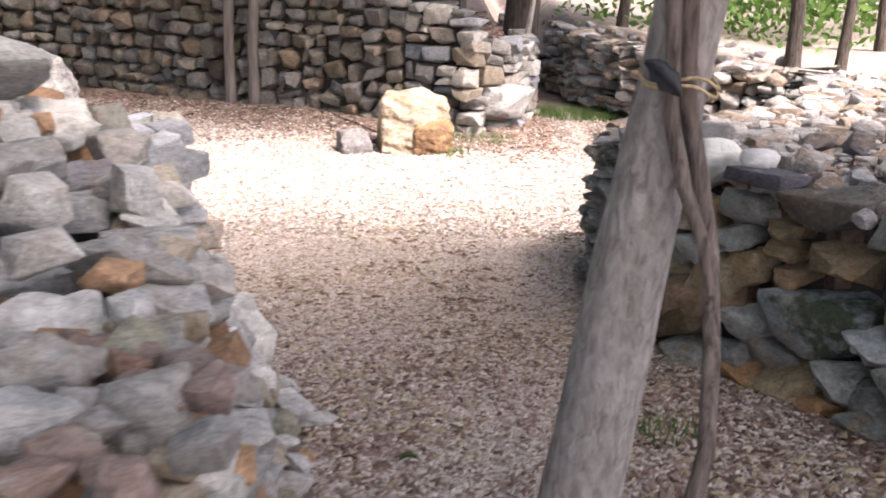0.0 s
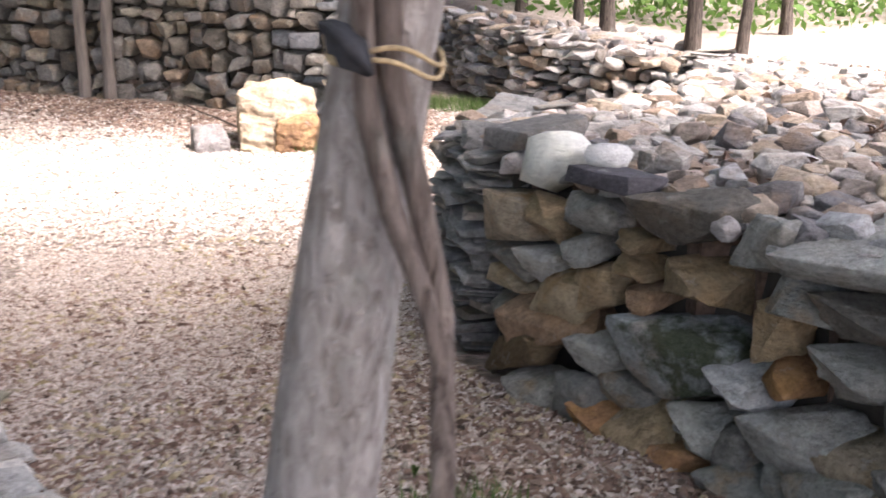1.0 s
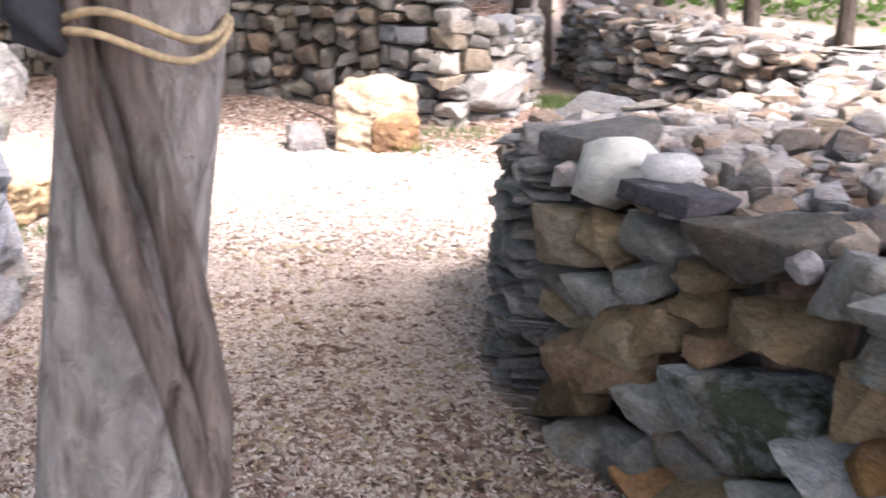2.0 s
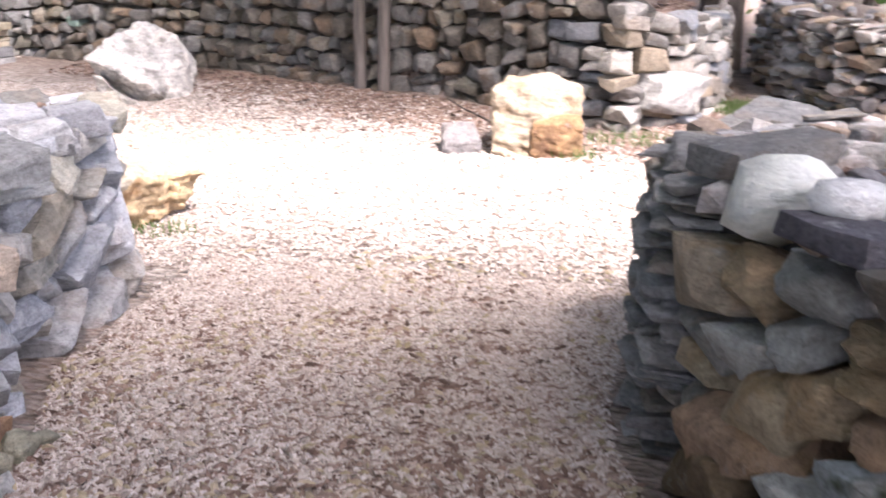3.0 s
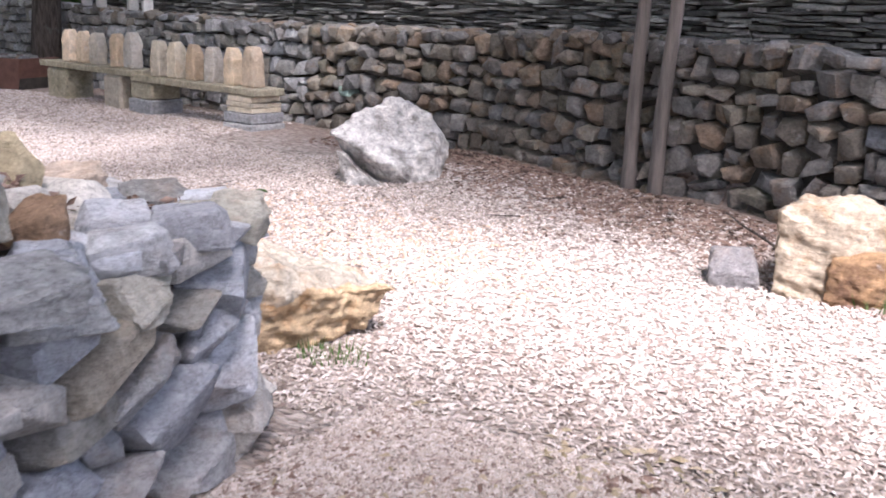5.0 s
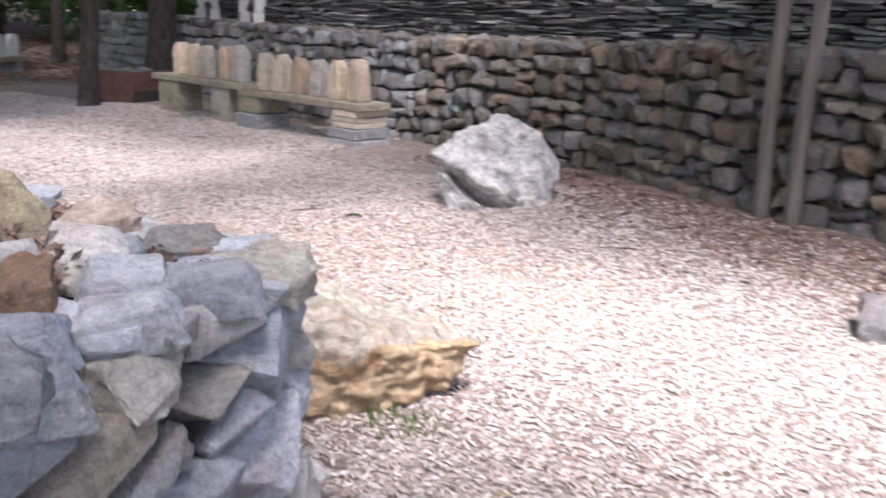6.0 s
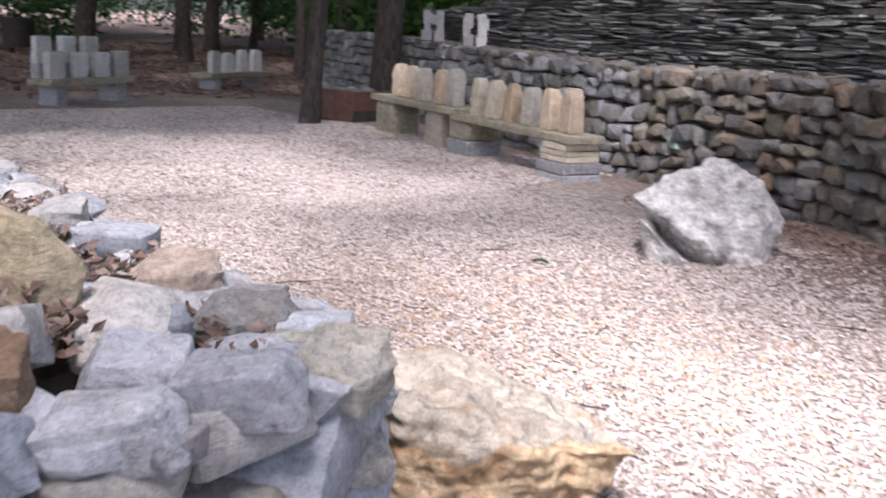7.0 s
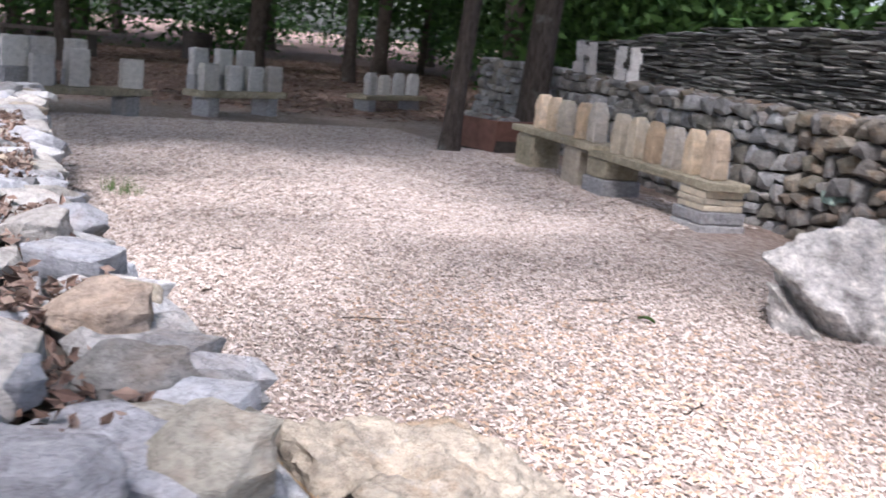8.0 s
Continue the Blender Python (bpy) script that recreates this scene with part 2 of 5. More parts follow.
def island_mat(name, colours, rough=0.9, translucent=0.0):
    m, n, l, b = mat(name)
    geo = n.new("ShaderNodeNewGeometry")
    r = ramp(n, [(i / max(1, len(colours) - 1), c) for i, c in enumerate(colours)])
    l.new(geo.outputs["Random Per Island"], r.inputs[0])
    no = tex(n, l, "noise", 60.0, 3.0, 0.6, geo.outputs["Position"])
    sh = ramp(n, [(0.3, (0.75, 0.75, 0.75)), (0.7, (1.2, 1.2, 1.2))])
    l.new(no.outputs[0], sh.inputs[0])
    c = mix(n, l, 1.0, r.outputs[0], sh.outputs[0], "MULTIPLY")
    l.new(c, b.inputs["Base Color"])
    b.inputs["Roughness"].default_value = rough
    b.inputs["Specular IOR Level"].default_value = 0.2
    if translucent:
        t = n.new("ShaderNodeBsdfTranslucent")
        l.new(c, t.inputs[0])
        ms = n.new("ShaderNodeMixShader")
        ms.inputs[0].default_value = translucent
        l.new(b.outputs[0], ms.inputs[1])
        l.new(t.outputs[0], ms.inputs[2])
        l.new(ms.outputs[0], n["Material Output"].inputs[0])
    return m


def bark_mat(name, light, dark, scale=14.0, stretch=0.16, relief=0.05):
    m, n, l, b = mat(name)
    p = n.new("ShaderNodeTexCoord").outputs["Object"]
    mp = n.new("ShaderNodeMapping")
    mp.inputs["Scale"].default_value = (1, 1, stretch)
    l.new(p, mp.inputs[0])
    v = tex(n, l, "noise", scale * 2.6, 6.0, 0.65, mp.outputs[0])
    v.inputs["Distortion"].default_value = 0.6
    w = tex(n, l, "noise", 3.0, 4.0, 0.6, p)
    r = ramp(n, [(0.36, dark), (0.48, [0.5 * (a + c) for a, c in zip(light, dark)]), (0.64, light)])
    l.new(v.outputs[0], r.inputs[0])
    lf = ramp(n, [(0.58, (0, 0, 0)), (0.72, (0.45, 0.45, 0.45))])
    l.new(w.outputs[0], lf.inputs[0])
    c = mix(n, l, lf.outputs[0], r.outputs[0], (0.33, 0.38, 0.33))
    l.new(c, b.inputs["Base Color"])
    b.inputs["Roughness"].default_value = 0.95
    b.inputs["Specular IOR Level"].default_value = 0.1
    bump(n, l, b, v.outputs[0], 1.0, relief)
    return m


def plain_mat(name, colour, rough=0.8, scale=12.0, spread=0.35, stretch=(1, 1, 1)):
    m, n, l, b = mat(name)
    p = n.new("ShaderNodeTexCoord").outputs["Object"]
    mp = n.new("ShaderNodeMapping")
    mp.inputs["Scale"].default_value = stretch
    l.new(p, mp.inputs[0])
    a = tex(n, l, "noise", scale, 6.0, 0.65, mp.outputs[0])
    r = ramp(n, [(0.3, [c * (1 - spread) for c in colour]), (0.7, [min(1, c * (1 + spread)) for c in colour])])
    l.new(a.outputs[0], r.inputs[0])
    l.new(r.outputs[0], b.inputs["Base Color"])
    b.inputs["Roughness"].default_value = rough
    bump(n, l, b, a.outputs[0], 0.4, 0.01)
    return m


M["mulch"] = mulch_mat()
M["chip"] = island_mat("wood_chip", [(0.16, 0.125, 0.10), (0.32, 0.26, 0.215), (0.44, 0.375, 0.32), (0.51, 0.445, 0.39), (0.61, 0.55, 0.495), (0.40, 0.32, 0.26), (0.57, 0.51, 0.46), (0.21, 0.155, 0.13)])
M["trodden_chip"] = island_mat("trodden_wood_chip", [(0.20, 0.15, 0.12), (0.33, 0.265, 0.22), (0.43, 0.365, 0.31), (0.49, 0.425, 0.37), (0.54, 0.48, 0.43), (0.36, 0.28, 0.22)])
M["warm_chip"] = island_mat("warm_chip", [(0.38, 0.265, 0.18), (0.48, 0.355, 0.25), (0.32, 0.21, 0.14), (0.52, 0.41, 0.31)])
M["leaf_litter"] = island_mat("dry_leaf", [(0.08, 0.052, 0.038), (0.17, 0.11, 0.083), (0.23, 0.155, 0.118), (0.30, 0.23, 0.185), (0.14, 0.085, 0.064)], 0.85)
M["straw"] = island_mat("dry_straw", [(0.33, 0.26, 0.16), (0.40, 0.33, 0.23), (0.27, 0.22, 0.13), (0.32, 0.27, 0.18)], 0.85)
M["foliage"] = island_mat("green_leaf", [(0.025, 0.06, 0.018), (0.05, 0.11, 0.03), (0.08, 0.16, 0.04), (0.035, 0.08, 0.03)], 0.6, 0.4)
# Lighter copy of the leaf green, with sunlight put into its colour.
M["bright_foliage"] = island_mat("sun_tinted_leaf", [(0.07, 0.14, 0.03), (0.11, 0.20, 0.05), (0.16, 0.26, 0.07)], 0.6, 0.5)
M["grass"] = island_mat("grass_blade", [(0.06, 0.11, 0.03), (0.10, 0.17, 0.05), (0.16, 0.20, 0.08)], 0.7, 0.3)
M["bark"] = bark_mat("grey_bark", (0.47, 0.425, 0.385), (0.25, 0.215, 0.19), 15.0, 0.42, 0.03)
M["dark_bark"] = bark_mat("dark_bark", (0.12, 0.10, 0.085), (0.04, 0.033, 0.028))
M["vine"] = bark_mat("vine_bark", (0.32, 0.26, 0.22), (0.12, 0.09, 0.075), 20)
M["post"] = plain_mat("weathered_post_wood", (0.135, 0.115, 0.10), 0.9, 20, 0.45, (1, 1, 0.1))
M["rope"] = plain_mat("tan_rope", (0.46, 0.34, 0.19), 0.9, 60, 0.4)
M["black_cloth"] = plain_mat("black_cord", (0.025, 0.025, 0.028), 0.8, 40, 0.4)
M["terracotta"] = plain_mat("terracotta", (0.17, 0.082, 0.058), 0.8, 9, 0.3)
M["fill"] = plain_mat("earth_and_leaf_fill", (0.13, 0.085, 0.06), 1.0, 25, 0.6)
M["core"] = plain_mat("dark_earth_fill", (0.045, 0.038, 0.03), 1.0, 8, 0.5)
M["dark_wood"] = plain_mat("dark_wood", (0.05, 0.042, 0.036), 0.8, 10, 0.4)


# ---- mesh helpers ----
def mesh_object(name, bm, material, smooth=40):
    me = bpy.data.meshes.new(name)
    bm.to_mesh(me)
    bm.free()
    me.materials.append(material)
    if smooth:
        me.shade_smooth()
        me.set_sharp_from_angle(angle=radians(smooth))
    return new(name, me)


def part(name, bm, material, parent, label="", smooth=40):
    ob = mesh_object(name, bm, material, smooth)
    ob.parent = parent
    return tagged(ob, label)


def data_object(name, verts, faces, material, smooth=0):
    me = bpy.data.meshes.new(name)
    me.from_pydata(verts, [], faces)
    me.materials.append(material)
    if smooth:
        me.shade_smooth()
        me.set_sharp_from_angle(angle=radians(smooth))
    return new(name, me)


def empty(name, at=(0, 0, 0), turn=0.0):
    ob = new(name)
    ob.empty_display_size = 0.1
    ob.matrix_basis = pose(*at, 0, 0, turn)
    return ob


def hull_bm(seed, corner=0.26, extra=10, bevel=0.035, ball=0.0, chipped=0.0):
    """A broken stone within the unit cube: a hull of scattered points with slightly worn edges."""
    rng = random.Random(seed)
    bm = bmesh.new()
    pts = []
    for sx in (-1, 1):
        for sy in (-1, 1):
            for sz in (-1, 1):
                pts.append(Vector((sx, sy, sz)) * 0.5 - Vector((sx * rng.uniform(0, corner), sy * rng.uniform(0, corner), sz * rng.uniform(0, corner))))
    for _ in range(extra):
        q = [rng.uniform(-0.38, 0.38) for _ in range(3)]
        k = rng.randrange(3)
        q[k] = rng.choice((-1, 1)) * rng.uniform(0.44, 0.5)
        pts.append(Vector(q))
    if ball:
        pts = [Vector((rng.gauss(0, 1), rng.gauss(0, 1), rng.gauss(0, 1))).normalized() * rng.uniform(0.46, 0.5) for _ in range(46)]
    made = [bm.verts.new(p) for p in pts]
    r = bmesh.ops.convex_hull(bm, input=made)
    bmesh.ops.delete(bm, geom=list({v for v in bm.verts if not v.link_faces}), context="VERTS")
    bmesh.ops.dissolve_limit(bm, angle_limit=radians(9), verts=bm.verts[:], edges=bm.edges[:])
    if not ball:
        bmesh.ops.bevel(bm, geom=[e for e in bm.edges if len(e.link_faces) == 2 and e.calc_face_angle(0) > 0.35], offset=bevel, segments=2, profile=0.6, affect="EDGES", clamp_overlap=True)
    bmesh.ops.triangulate(bm, faces=[f for f in bm.faces if len(f.verts) > 4])
    for v in bm.verts:
        q = v.co * 3.3 + Vector((seed, 0, 0))
        v.co += Vector((noise.noise(q), noise.noise(q + Vector((9, 0, 0))), noise.noise(q + Vector((0, 9, 0))))) * 0.05
    if chipped:
        bmesh.ops.subdivide_edges(bm, edges=[e for e in bm.edges if e.calc_length() > 0.12], cuts=2, use_grid_fill=True)
        bmesh.ops.triangulate(bm, faces=bm.faces[:])
        bmesh.ops.smooth_vert(bm, verts=bm.verts[:], factor=0.35, use_axis_x=True, use_axis_y=True, use_axis_z=True)
        for v in bm.verts:
            q = v.co * 5.0 + Vector((0, seed * 1.7, 0))
            k = noise.noise(q) * 0.9 - abs(noise.noise(q * 2.1)) * 0.8 + noise.noise(q * 4.2) * 0.4
            v.co += v.co.normalized() * k * chipped
    return bm


def rock_mesh(name, seed, material, smooth=30, **kw):
    me = bpy.data.meshes.new(name)
    bm = hull_bm(seed, **kw)
    bm.to_mesh(me)
    bm.free()
    me.materials.append(material)
    me.shade_smooth()
    me.set_sharp_from_angle(angle=radians(smooth))
    return me


def arrays(me):
    co = np.empty(len(me.vertices) * 3)
    me.vertices.foreach_get("co", co)
    return co.reshape(-1, 3), [tuple(p.vertices) for p in me.polygons]


class Heap:
    """Collects many copies of meshes into one joined object."""

    def __init__(self):
        self.v, self.f, self.n = [], [], 0

    def add(self, shape, m):
        co, faces = shape
        a = np.array(m)
        self.v.append(co @ a[:3, :3].T + a[:3, 3])
        self.f += [tuple(i + self.n for i in f) for f in faces]
        self.n += len(co)

    def build(self, name, material, smooth=32):
        return data_object(name, np.concatenate(self.v).tolist() if self.v else [], self.f, material, smooth)


BLOCKS = {}


def protos(kind, material):
    """A set of stone shapes shared by alike stones."""
    if (kind, material) not in BLOCKS:
        kw = {"block": dict(corner=0.29, extra=8, bevel=0.035), "round": dict(ball=1.0, smooth=75), "rough": dict(corner=0.36, extra=10, bevel=0.025), "slate": dict(corner=0.2, extra=6, bevel=0.05),
              "chipped_block": dict(corner=0.25, extra=7, bevel=0.04, chipped=0.05, smooth=48), "chipped_rough": dict(corner=0.36, extra=9, bevel=0.03, chipped=0.06, smooth=48)}[kind]
        BLOCKS[kind, material] = [rock_mesh("stone", 100 + i * 7 + len(kind), M[material], **kw) for i in range(20 if "chipped" not in kind else 6)]
    return BLOCKS[kind, material]


def pick(shape, material, k):
    """One stone shape for a stone that is seen near by: blocks and rough stones get chipped faces."""
    some = protos("chipped_" + shape if shape in ("block", "rough") else shape, material)
    return some[k % len(some)]


# ---- plan ----
def lerp_line(pts, x):
    return float(np.interp(x, [p[0] for p in pts], [p[1] for p in pts]))


BACK_LINE = [(-16.6, 14.4), (-13.0, 13.6), (-10.0, 12.95), (-6.9, 12.3), (-4.25, 11.75), (-2.77, 11.0), (-1.2, 10.42), (-0.45, 9.95), (0.25, 9.5)]
BACK_END = [(-0.45, 9.95), (0.25, 9.5), (0.72, 9.92), (0.96, 10.5), (1.0, 11.6), (1.0, 14.0)]
BACK_TOP = [(-16.6, 0.92), (-13, 0.90), (-10, 0.82), (-6.9, 0.79), (-4.2, 0.84), (-2.7, 0.89), (-1.2, 0.88), (-0.15, 0.86), (0.25, 0.55)]
SLATE_LINE = [(-13.4, 14.35), (-10.0, 13.65), (-6.9, 13.0), (-4.2, 12.45), (-2.6, 11.75), (-1.0, 11.15), (0.1, 10.9)]
C_LINE = [(1.1, 13.0), (1.35, 11.4), (1.85, 10.3), (2.9, 9.4), (4.2, 8.4), (6.5, 6.8), (10.0, 4.0)]
LEFT_LINE = [(-0.26, 1.0), (-0.32, 2.2), (-0.55, 3.4), (-0.98, 4.3), (-1.24, 4.75), (-1.30, 5.15), (-1.40, 5.62), (-1.62, 5.92)]
LEFT_TOP = [(0.0, 0.42), (1.0, 0.46), (2.1, 0.50), (2.9, 0.48), (4.6, 0.44)]
YARD_LINE = [(-1.62, 5.92), (-2.0, 5.95), (-2.8, 5.92), (-4.5, 5.92), (-7.0, 6.1), (-10.0, 6.45)]


def smooth_step(a, b, x):
    t = min(1.0, max(0.0, (x - a) / (b - a)))
    return t * t * (3 - 2 * t)


def ground_z(x, y):
    z = -0.35 * smooth_step(0.5, 5.6, y)
    z += 0.06 * smooth_step(10.6, 11.4, y) * smooth_step(-5.0, -6.2, x) * smooth_step(-13.5, -12.0, x)
    z += 0.10 * smooth_step(8.8, 10.8, y) * smooth_step(2.5, -0.5, x) * smooth_step(-6.0, -3.5, x)
    # terrace behind the back wall, held by it, with a second step at the slate wall
    if x < 1.1:
        d = y - lerp_line(BACK_LINE, x) if x < 0.25 else (0.25 - x) * 3 + y - 9.5
        if x > -0.6:
            d = min(d, (lerp_line([(b, a) for a, b in BACK_END[1:]], y) - x) if y > 9.4 else -1)
        top = lerp_line(BACK_TOP, x) - 0.08
        z += (top - z) * smooth_step(0.18, 0.42, d) * smooth_step(-17.6, -16.4, x)
        if -14 < x < 0.2:
            e = y - lerp_line(SLATE_LINE, x)
            z += 0.6 * smooth_step(0.15, 0.5, e) * smooth_step(-13.8, -13.2, x) * smooth_step(0.2, -0.3, x)
    # field held by the wall on the other side of the path
    if x > 0.9:
        d = (x - lerp_line([(b, a) for a, b in C_LINE[::-1]], y)) * 0.75
        z += (0.40 - 0.10 * min(3.5, max(0, x - 1.3)) - z) * smooth_step(0.2, 0.45, d)
        z += (0.12 - z) * smooth_step(4.5, 6.0, x) * smooth_step(-1, 4, y)
    # gentle wooded rise far to the west
    z += 0.3 * smooth_step(-21.5, -25, x) + 0.5 * smooth_step(-30, -60, x)
    z += 0.012 * noise.noise(Vector((x * 1.3, y * 1.3, 0))) + 0.02 * noise.noise(Vector((x * 0.4, y * 0.4, 5)))
    return z


def litter_amount(x, y):
    """Brown leaf litter lies along the foot of the back wall, on the terraces and under the far trees."""
    a = 0.0
    if x < 1.2:
        d = lerp_line(BACK_LINE, x) - y
        strip = lerp_line([(-12, 0.3), (-6, 0.4), (-4, 0.75), (-2, 1.05), (0.3, 0.65)], x) + 0.35 * noise.noise(Vector((x * 1.7, y * 1.7, 3)))
        a = 0.72 * smooth_step(strip + 0.55, strip - 0.55, d)
    a = max(a, smooth_step(-17.0, -19.5, x + 0.4 * noise.noise(Vector((x, y, 1))) - 0.15 * (y - 9)))
    if y < 6:
        a = max(a, 0.4 * smooth_step(6.0, 5.0, y))
    if y < 5.4:
        patch = smooth_step(0.42, 0.6, 0.5 + 0.5 * noise.noise(Vector((x * 0.9, y * 0.9, 7))))
        a = max(a, (0.4 + 0.35 * patch) * smooth_step(5.4, 4.0, y))
        a = max(a, 0.95 * smooth_step(0.25, 0.7, x + 0.15 * noise.noise(Vector((x * 2, y * 2, 2)))) * smooth_step(5.0, 4.2, y))
    if x > 1.3:
        a = max(a, 0.75 * smooth_step(2.2, 1.0, x - 1.3 + 0.12 * (y - 9)))
    return a


def axis(lo, hi, step, far):
    mid = list(np.arange(lo, hi + 1e-6, step))
    out = [0.6 * 1.45 ** k for k in range(40) if 0.6 * 1.45 ** k < far]
    return [lo - o for o in out[::-1]] + mid + [hi + o for o in out]


def build_ground():
    xs, ys = axis(-24.0, 9.0, 0.16, 700), axis(-3.0, 17.0, 0.16, 700)
    verts = [(x, y, ground_z(x, y)) for y in ys for x in xs]
    nx = len(xs)
    faces = [(j * nx + i, j * nx + i + 1, (j + 1) * nx + i + 1, (j + 1) * nx + i) for j in range(len(ys) - 1) for i in range(nx - 1)]
    ob = data_object("ground", verts, faces, M["mulch"])
    ob.data.shade_smooth()
    layer = ob.data.color_attributes.new("litter", "FLOAT_COLOR", "POINT")
    values = np.ones((len(verts), 4))
    values[:, :3] = np.array([litter_amount(v[0], v[1]) for v in verts])[:, None]
    layer.data.foreach_set("color", values.ravel())
    tagged(ob, "pale wood-chip ground with brown leaf litter by the walls", "ground", kind="structure")


build_ground()


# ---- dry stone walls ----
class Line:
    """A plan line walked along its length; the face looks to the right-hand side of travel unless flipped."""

    def __init__(self, pts, flip=False):
        self.p = [Vector((*q, 0)) for q in pts]
        self.s = [0.0]
        for a, b in zip(self.p, self.p[1:]):
            self.s.append(self.s[-1] + (b - a).length)
        self.length, self.flip = self.s[-1], flip

    def at(self, s):
        s = min(max(s, 0.0), self.length - 1e-6)
        i = max(k for k in range(len(self.s) - 1) if self.s[k] <= s)
        a, b = self.p[i], self.p[i + 1]
        t = (b - a).normalized()
        n = Vector((t.y, -t.x, 0))
        return a + t * (s - self.s[i]), t, -n if self.flip else n


def pack(length, base, top, w_range, h_range, rng, step=0.02, tilt=0.0):
    """Lays stones from the lowest gap upwards: yields (s, z, width, height)."""
    n = max(4, int(length / step))
    line = [base(i * step) for i in range(n)]
    goal = [top(i * step) for i in range(n)]
    out = []
    while True:
        open_ = [i for i in range(n) if line[i] < goal[i] - h_range[0] * 0.4]
        if not open_:
            return out
        i = min(open_, key=lambda k: line[k])
        z = line[i]
        a = i
        while a > 0 and abs(line[a - 1] - z) < 0.018:
            a -= 1
        b = i
        while b < n - 1 and abs(line[b + 1] - z) < 0.018:
            b += 1
        gap = (b - a + 1) * step
        w = rng.uniform(*w_range)
        if gap - w < w_range[0] * 0.75:
            w = gap if gap < w_range[1] * 1.25 else gap * rng.uniform(0.4, 0.6)
        k = max(1, int(round(w / step)))
        start = a if rng.random() < 0.5 else b - k + 1
        start = max(a, start)
        end = min(n, start + k)
        w = (end - start) * step
        h = rng.uniform(*h_range)
        side = [line[j] for j in (start - 1, end) if 0 <= j < n]
        for q in side:
            if 0.5 * h_range[0] < q - z < h_range[1] * 1.15 and abs(q - z - h) < h * 0.45:
                h = q - z
        if w < w_range[0] * 0.6:
            rise = [q - z for q in side if q > z]
            h = min(rise + [h]) if rise else h * 0.5
        room = max(goal[start:end]) - z
        h = max(min(h, room + 0.03), h_range[0] * 0.45, 0.02)
        out.append(((start + end) * step / 2, z, w, h))
        for j in range(start, end):
            line[j] = z + h


def dry_wall(name, line, base, top, w_range, h_range, depth, kind, material, label, seed, batter=0.08, keep=None, heroes=(), jitter=1.0, lean=0.0, thickness=0.45, parent=None, fill=1.045):
    """A dry-laid wall: a dark fill of earth and rubble with single stones set in its face."""
    rng = random.Random(seed)
    if parent is None:
        bm = bmesh.new()
        rows = []
        m = max(2, int(line.length / 0.25))
        for i in range(m + 1):
            s = line.length * i / m
            p, t, nn = line.at(s)
            zb, zt = base(s) - 0.25, top(s) - 0.07
            f0, f1 = p - nn * (depth * 0.55), p - nn * (depth * 0.55 + batter * (zt - zb))
            bk = p - nn * thickness
            rows.append([bm.verts.new(q) for q in ((f0.x, f0.y, zb), (f1.x, f1.y, zt), (bk.x, bk.y, zt), (bk.x, bk.y, zb))])
        for a, b in zip(rows, rows[1:]):
            for k in range(4):
                bm.faces.new((a[k], a[(k + 1) % 4], b[(k + 1) % 4], b[k]))
        bm.faces.new(rows[0])
        bm.faces.new(rows[-1][::-1])
        bmesh.ops.recalc_face_normals(bm, faces=bm.faces[:])
        parent = mesh_object(name, bm, M["core"], 0)
        tagged(parent, label, "stone wall", kind="structure")
    shapes = protos(kind, material)
    joined = protos(kind, material + "_joined")
    flat = [arrays(me) for me in joined]
    heap = Heap()
    stones = pack(line.length, base, top, w_range, h_range, rng)
    count = 0
    for s, z, w, h in stones:
        if any(abs(s - hs) < hw * 0.45 and abs(z + h / 2 - hz) < hh * 0.45 for hs, hz, hw, hh in heroes):
            continue
        p, t, nn = line.at(s)
        d = depth * rng.uniform(0.8, 1.15)
        zb = base(s)
        c = p - nn * (d * 0.5 + batter * (z - zb) - (rng.uniform(-0.06, 0.05) if kind == "slate" else rng.uniform(-0.025, 0.03) * jitter))
        m = Matrix.Translation((c.x, c.y, z + h / 2)) @ Matrix(((t.x, -nn.x, 0, 0), (t.y, -nn.y, 0, 0), (0, 0, 1, 0), (0, 0, 0, 1)))
        m = m @ pose(0, 0, 0, rng.uniform(-6, 6) * jitter, lean + rng.uniform(-8, 8) * jitter, rng.uniform(-8, 8) * jitter)
        flip = Matrix.Diagonal((rng.choice((1, -1)) * w * fill, rng.choice((1, -1)) * d, h * (0.92 if kind == "slate" else fill + 0.015), 1))
        if flip.determinant() < 0:
            flip = flip @ Matrix.Diagonal((1, -1, 1, 1))
        k = rng.randrange(len(shapes))
        if count < 300 and (keep is None or keep(p, z)):
            ob = new("stone", shapes[k])
            ob.parent = parent
            ob.matrix_basis = m @ flip
            count += 1
        else:
            heap.add(flat[k], m @ flip)
    if heap.n:
        far = heap.build("far_stones", M[material + "_joined"])
        far.parent = parent
        tagged(far, kind="stuff")
    return parent


def scatter_top(parent, spots, kind, material, seed, size, flat_=0.55, group="stone"):
    """Loose stones lying on the top of a wall."""
    rng = random.Random(seed)
    shapes = protos(kind, material)
    for x, y, z in spots:
        w = rng.uniform(*size)
        h = w * rng.uniform(flat_ * 0.6, flat_ * 1.2)
        ob = new(group, rng.choice(shapes))
        ob.parent = parent
        ob.matrix_basis = Matrix.Translation((x, y, z + h * 0.32)) @ pose(0, 0, 0, rng.uniform(-14, 14), rng.uniform(-14, 14), rng.uniform(0, 360)) @ Matrix.Diagonal((w, w * rng.uniform(0.6, 0.95), h, 1))


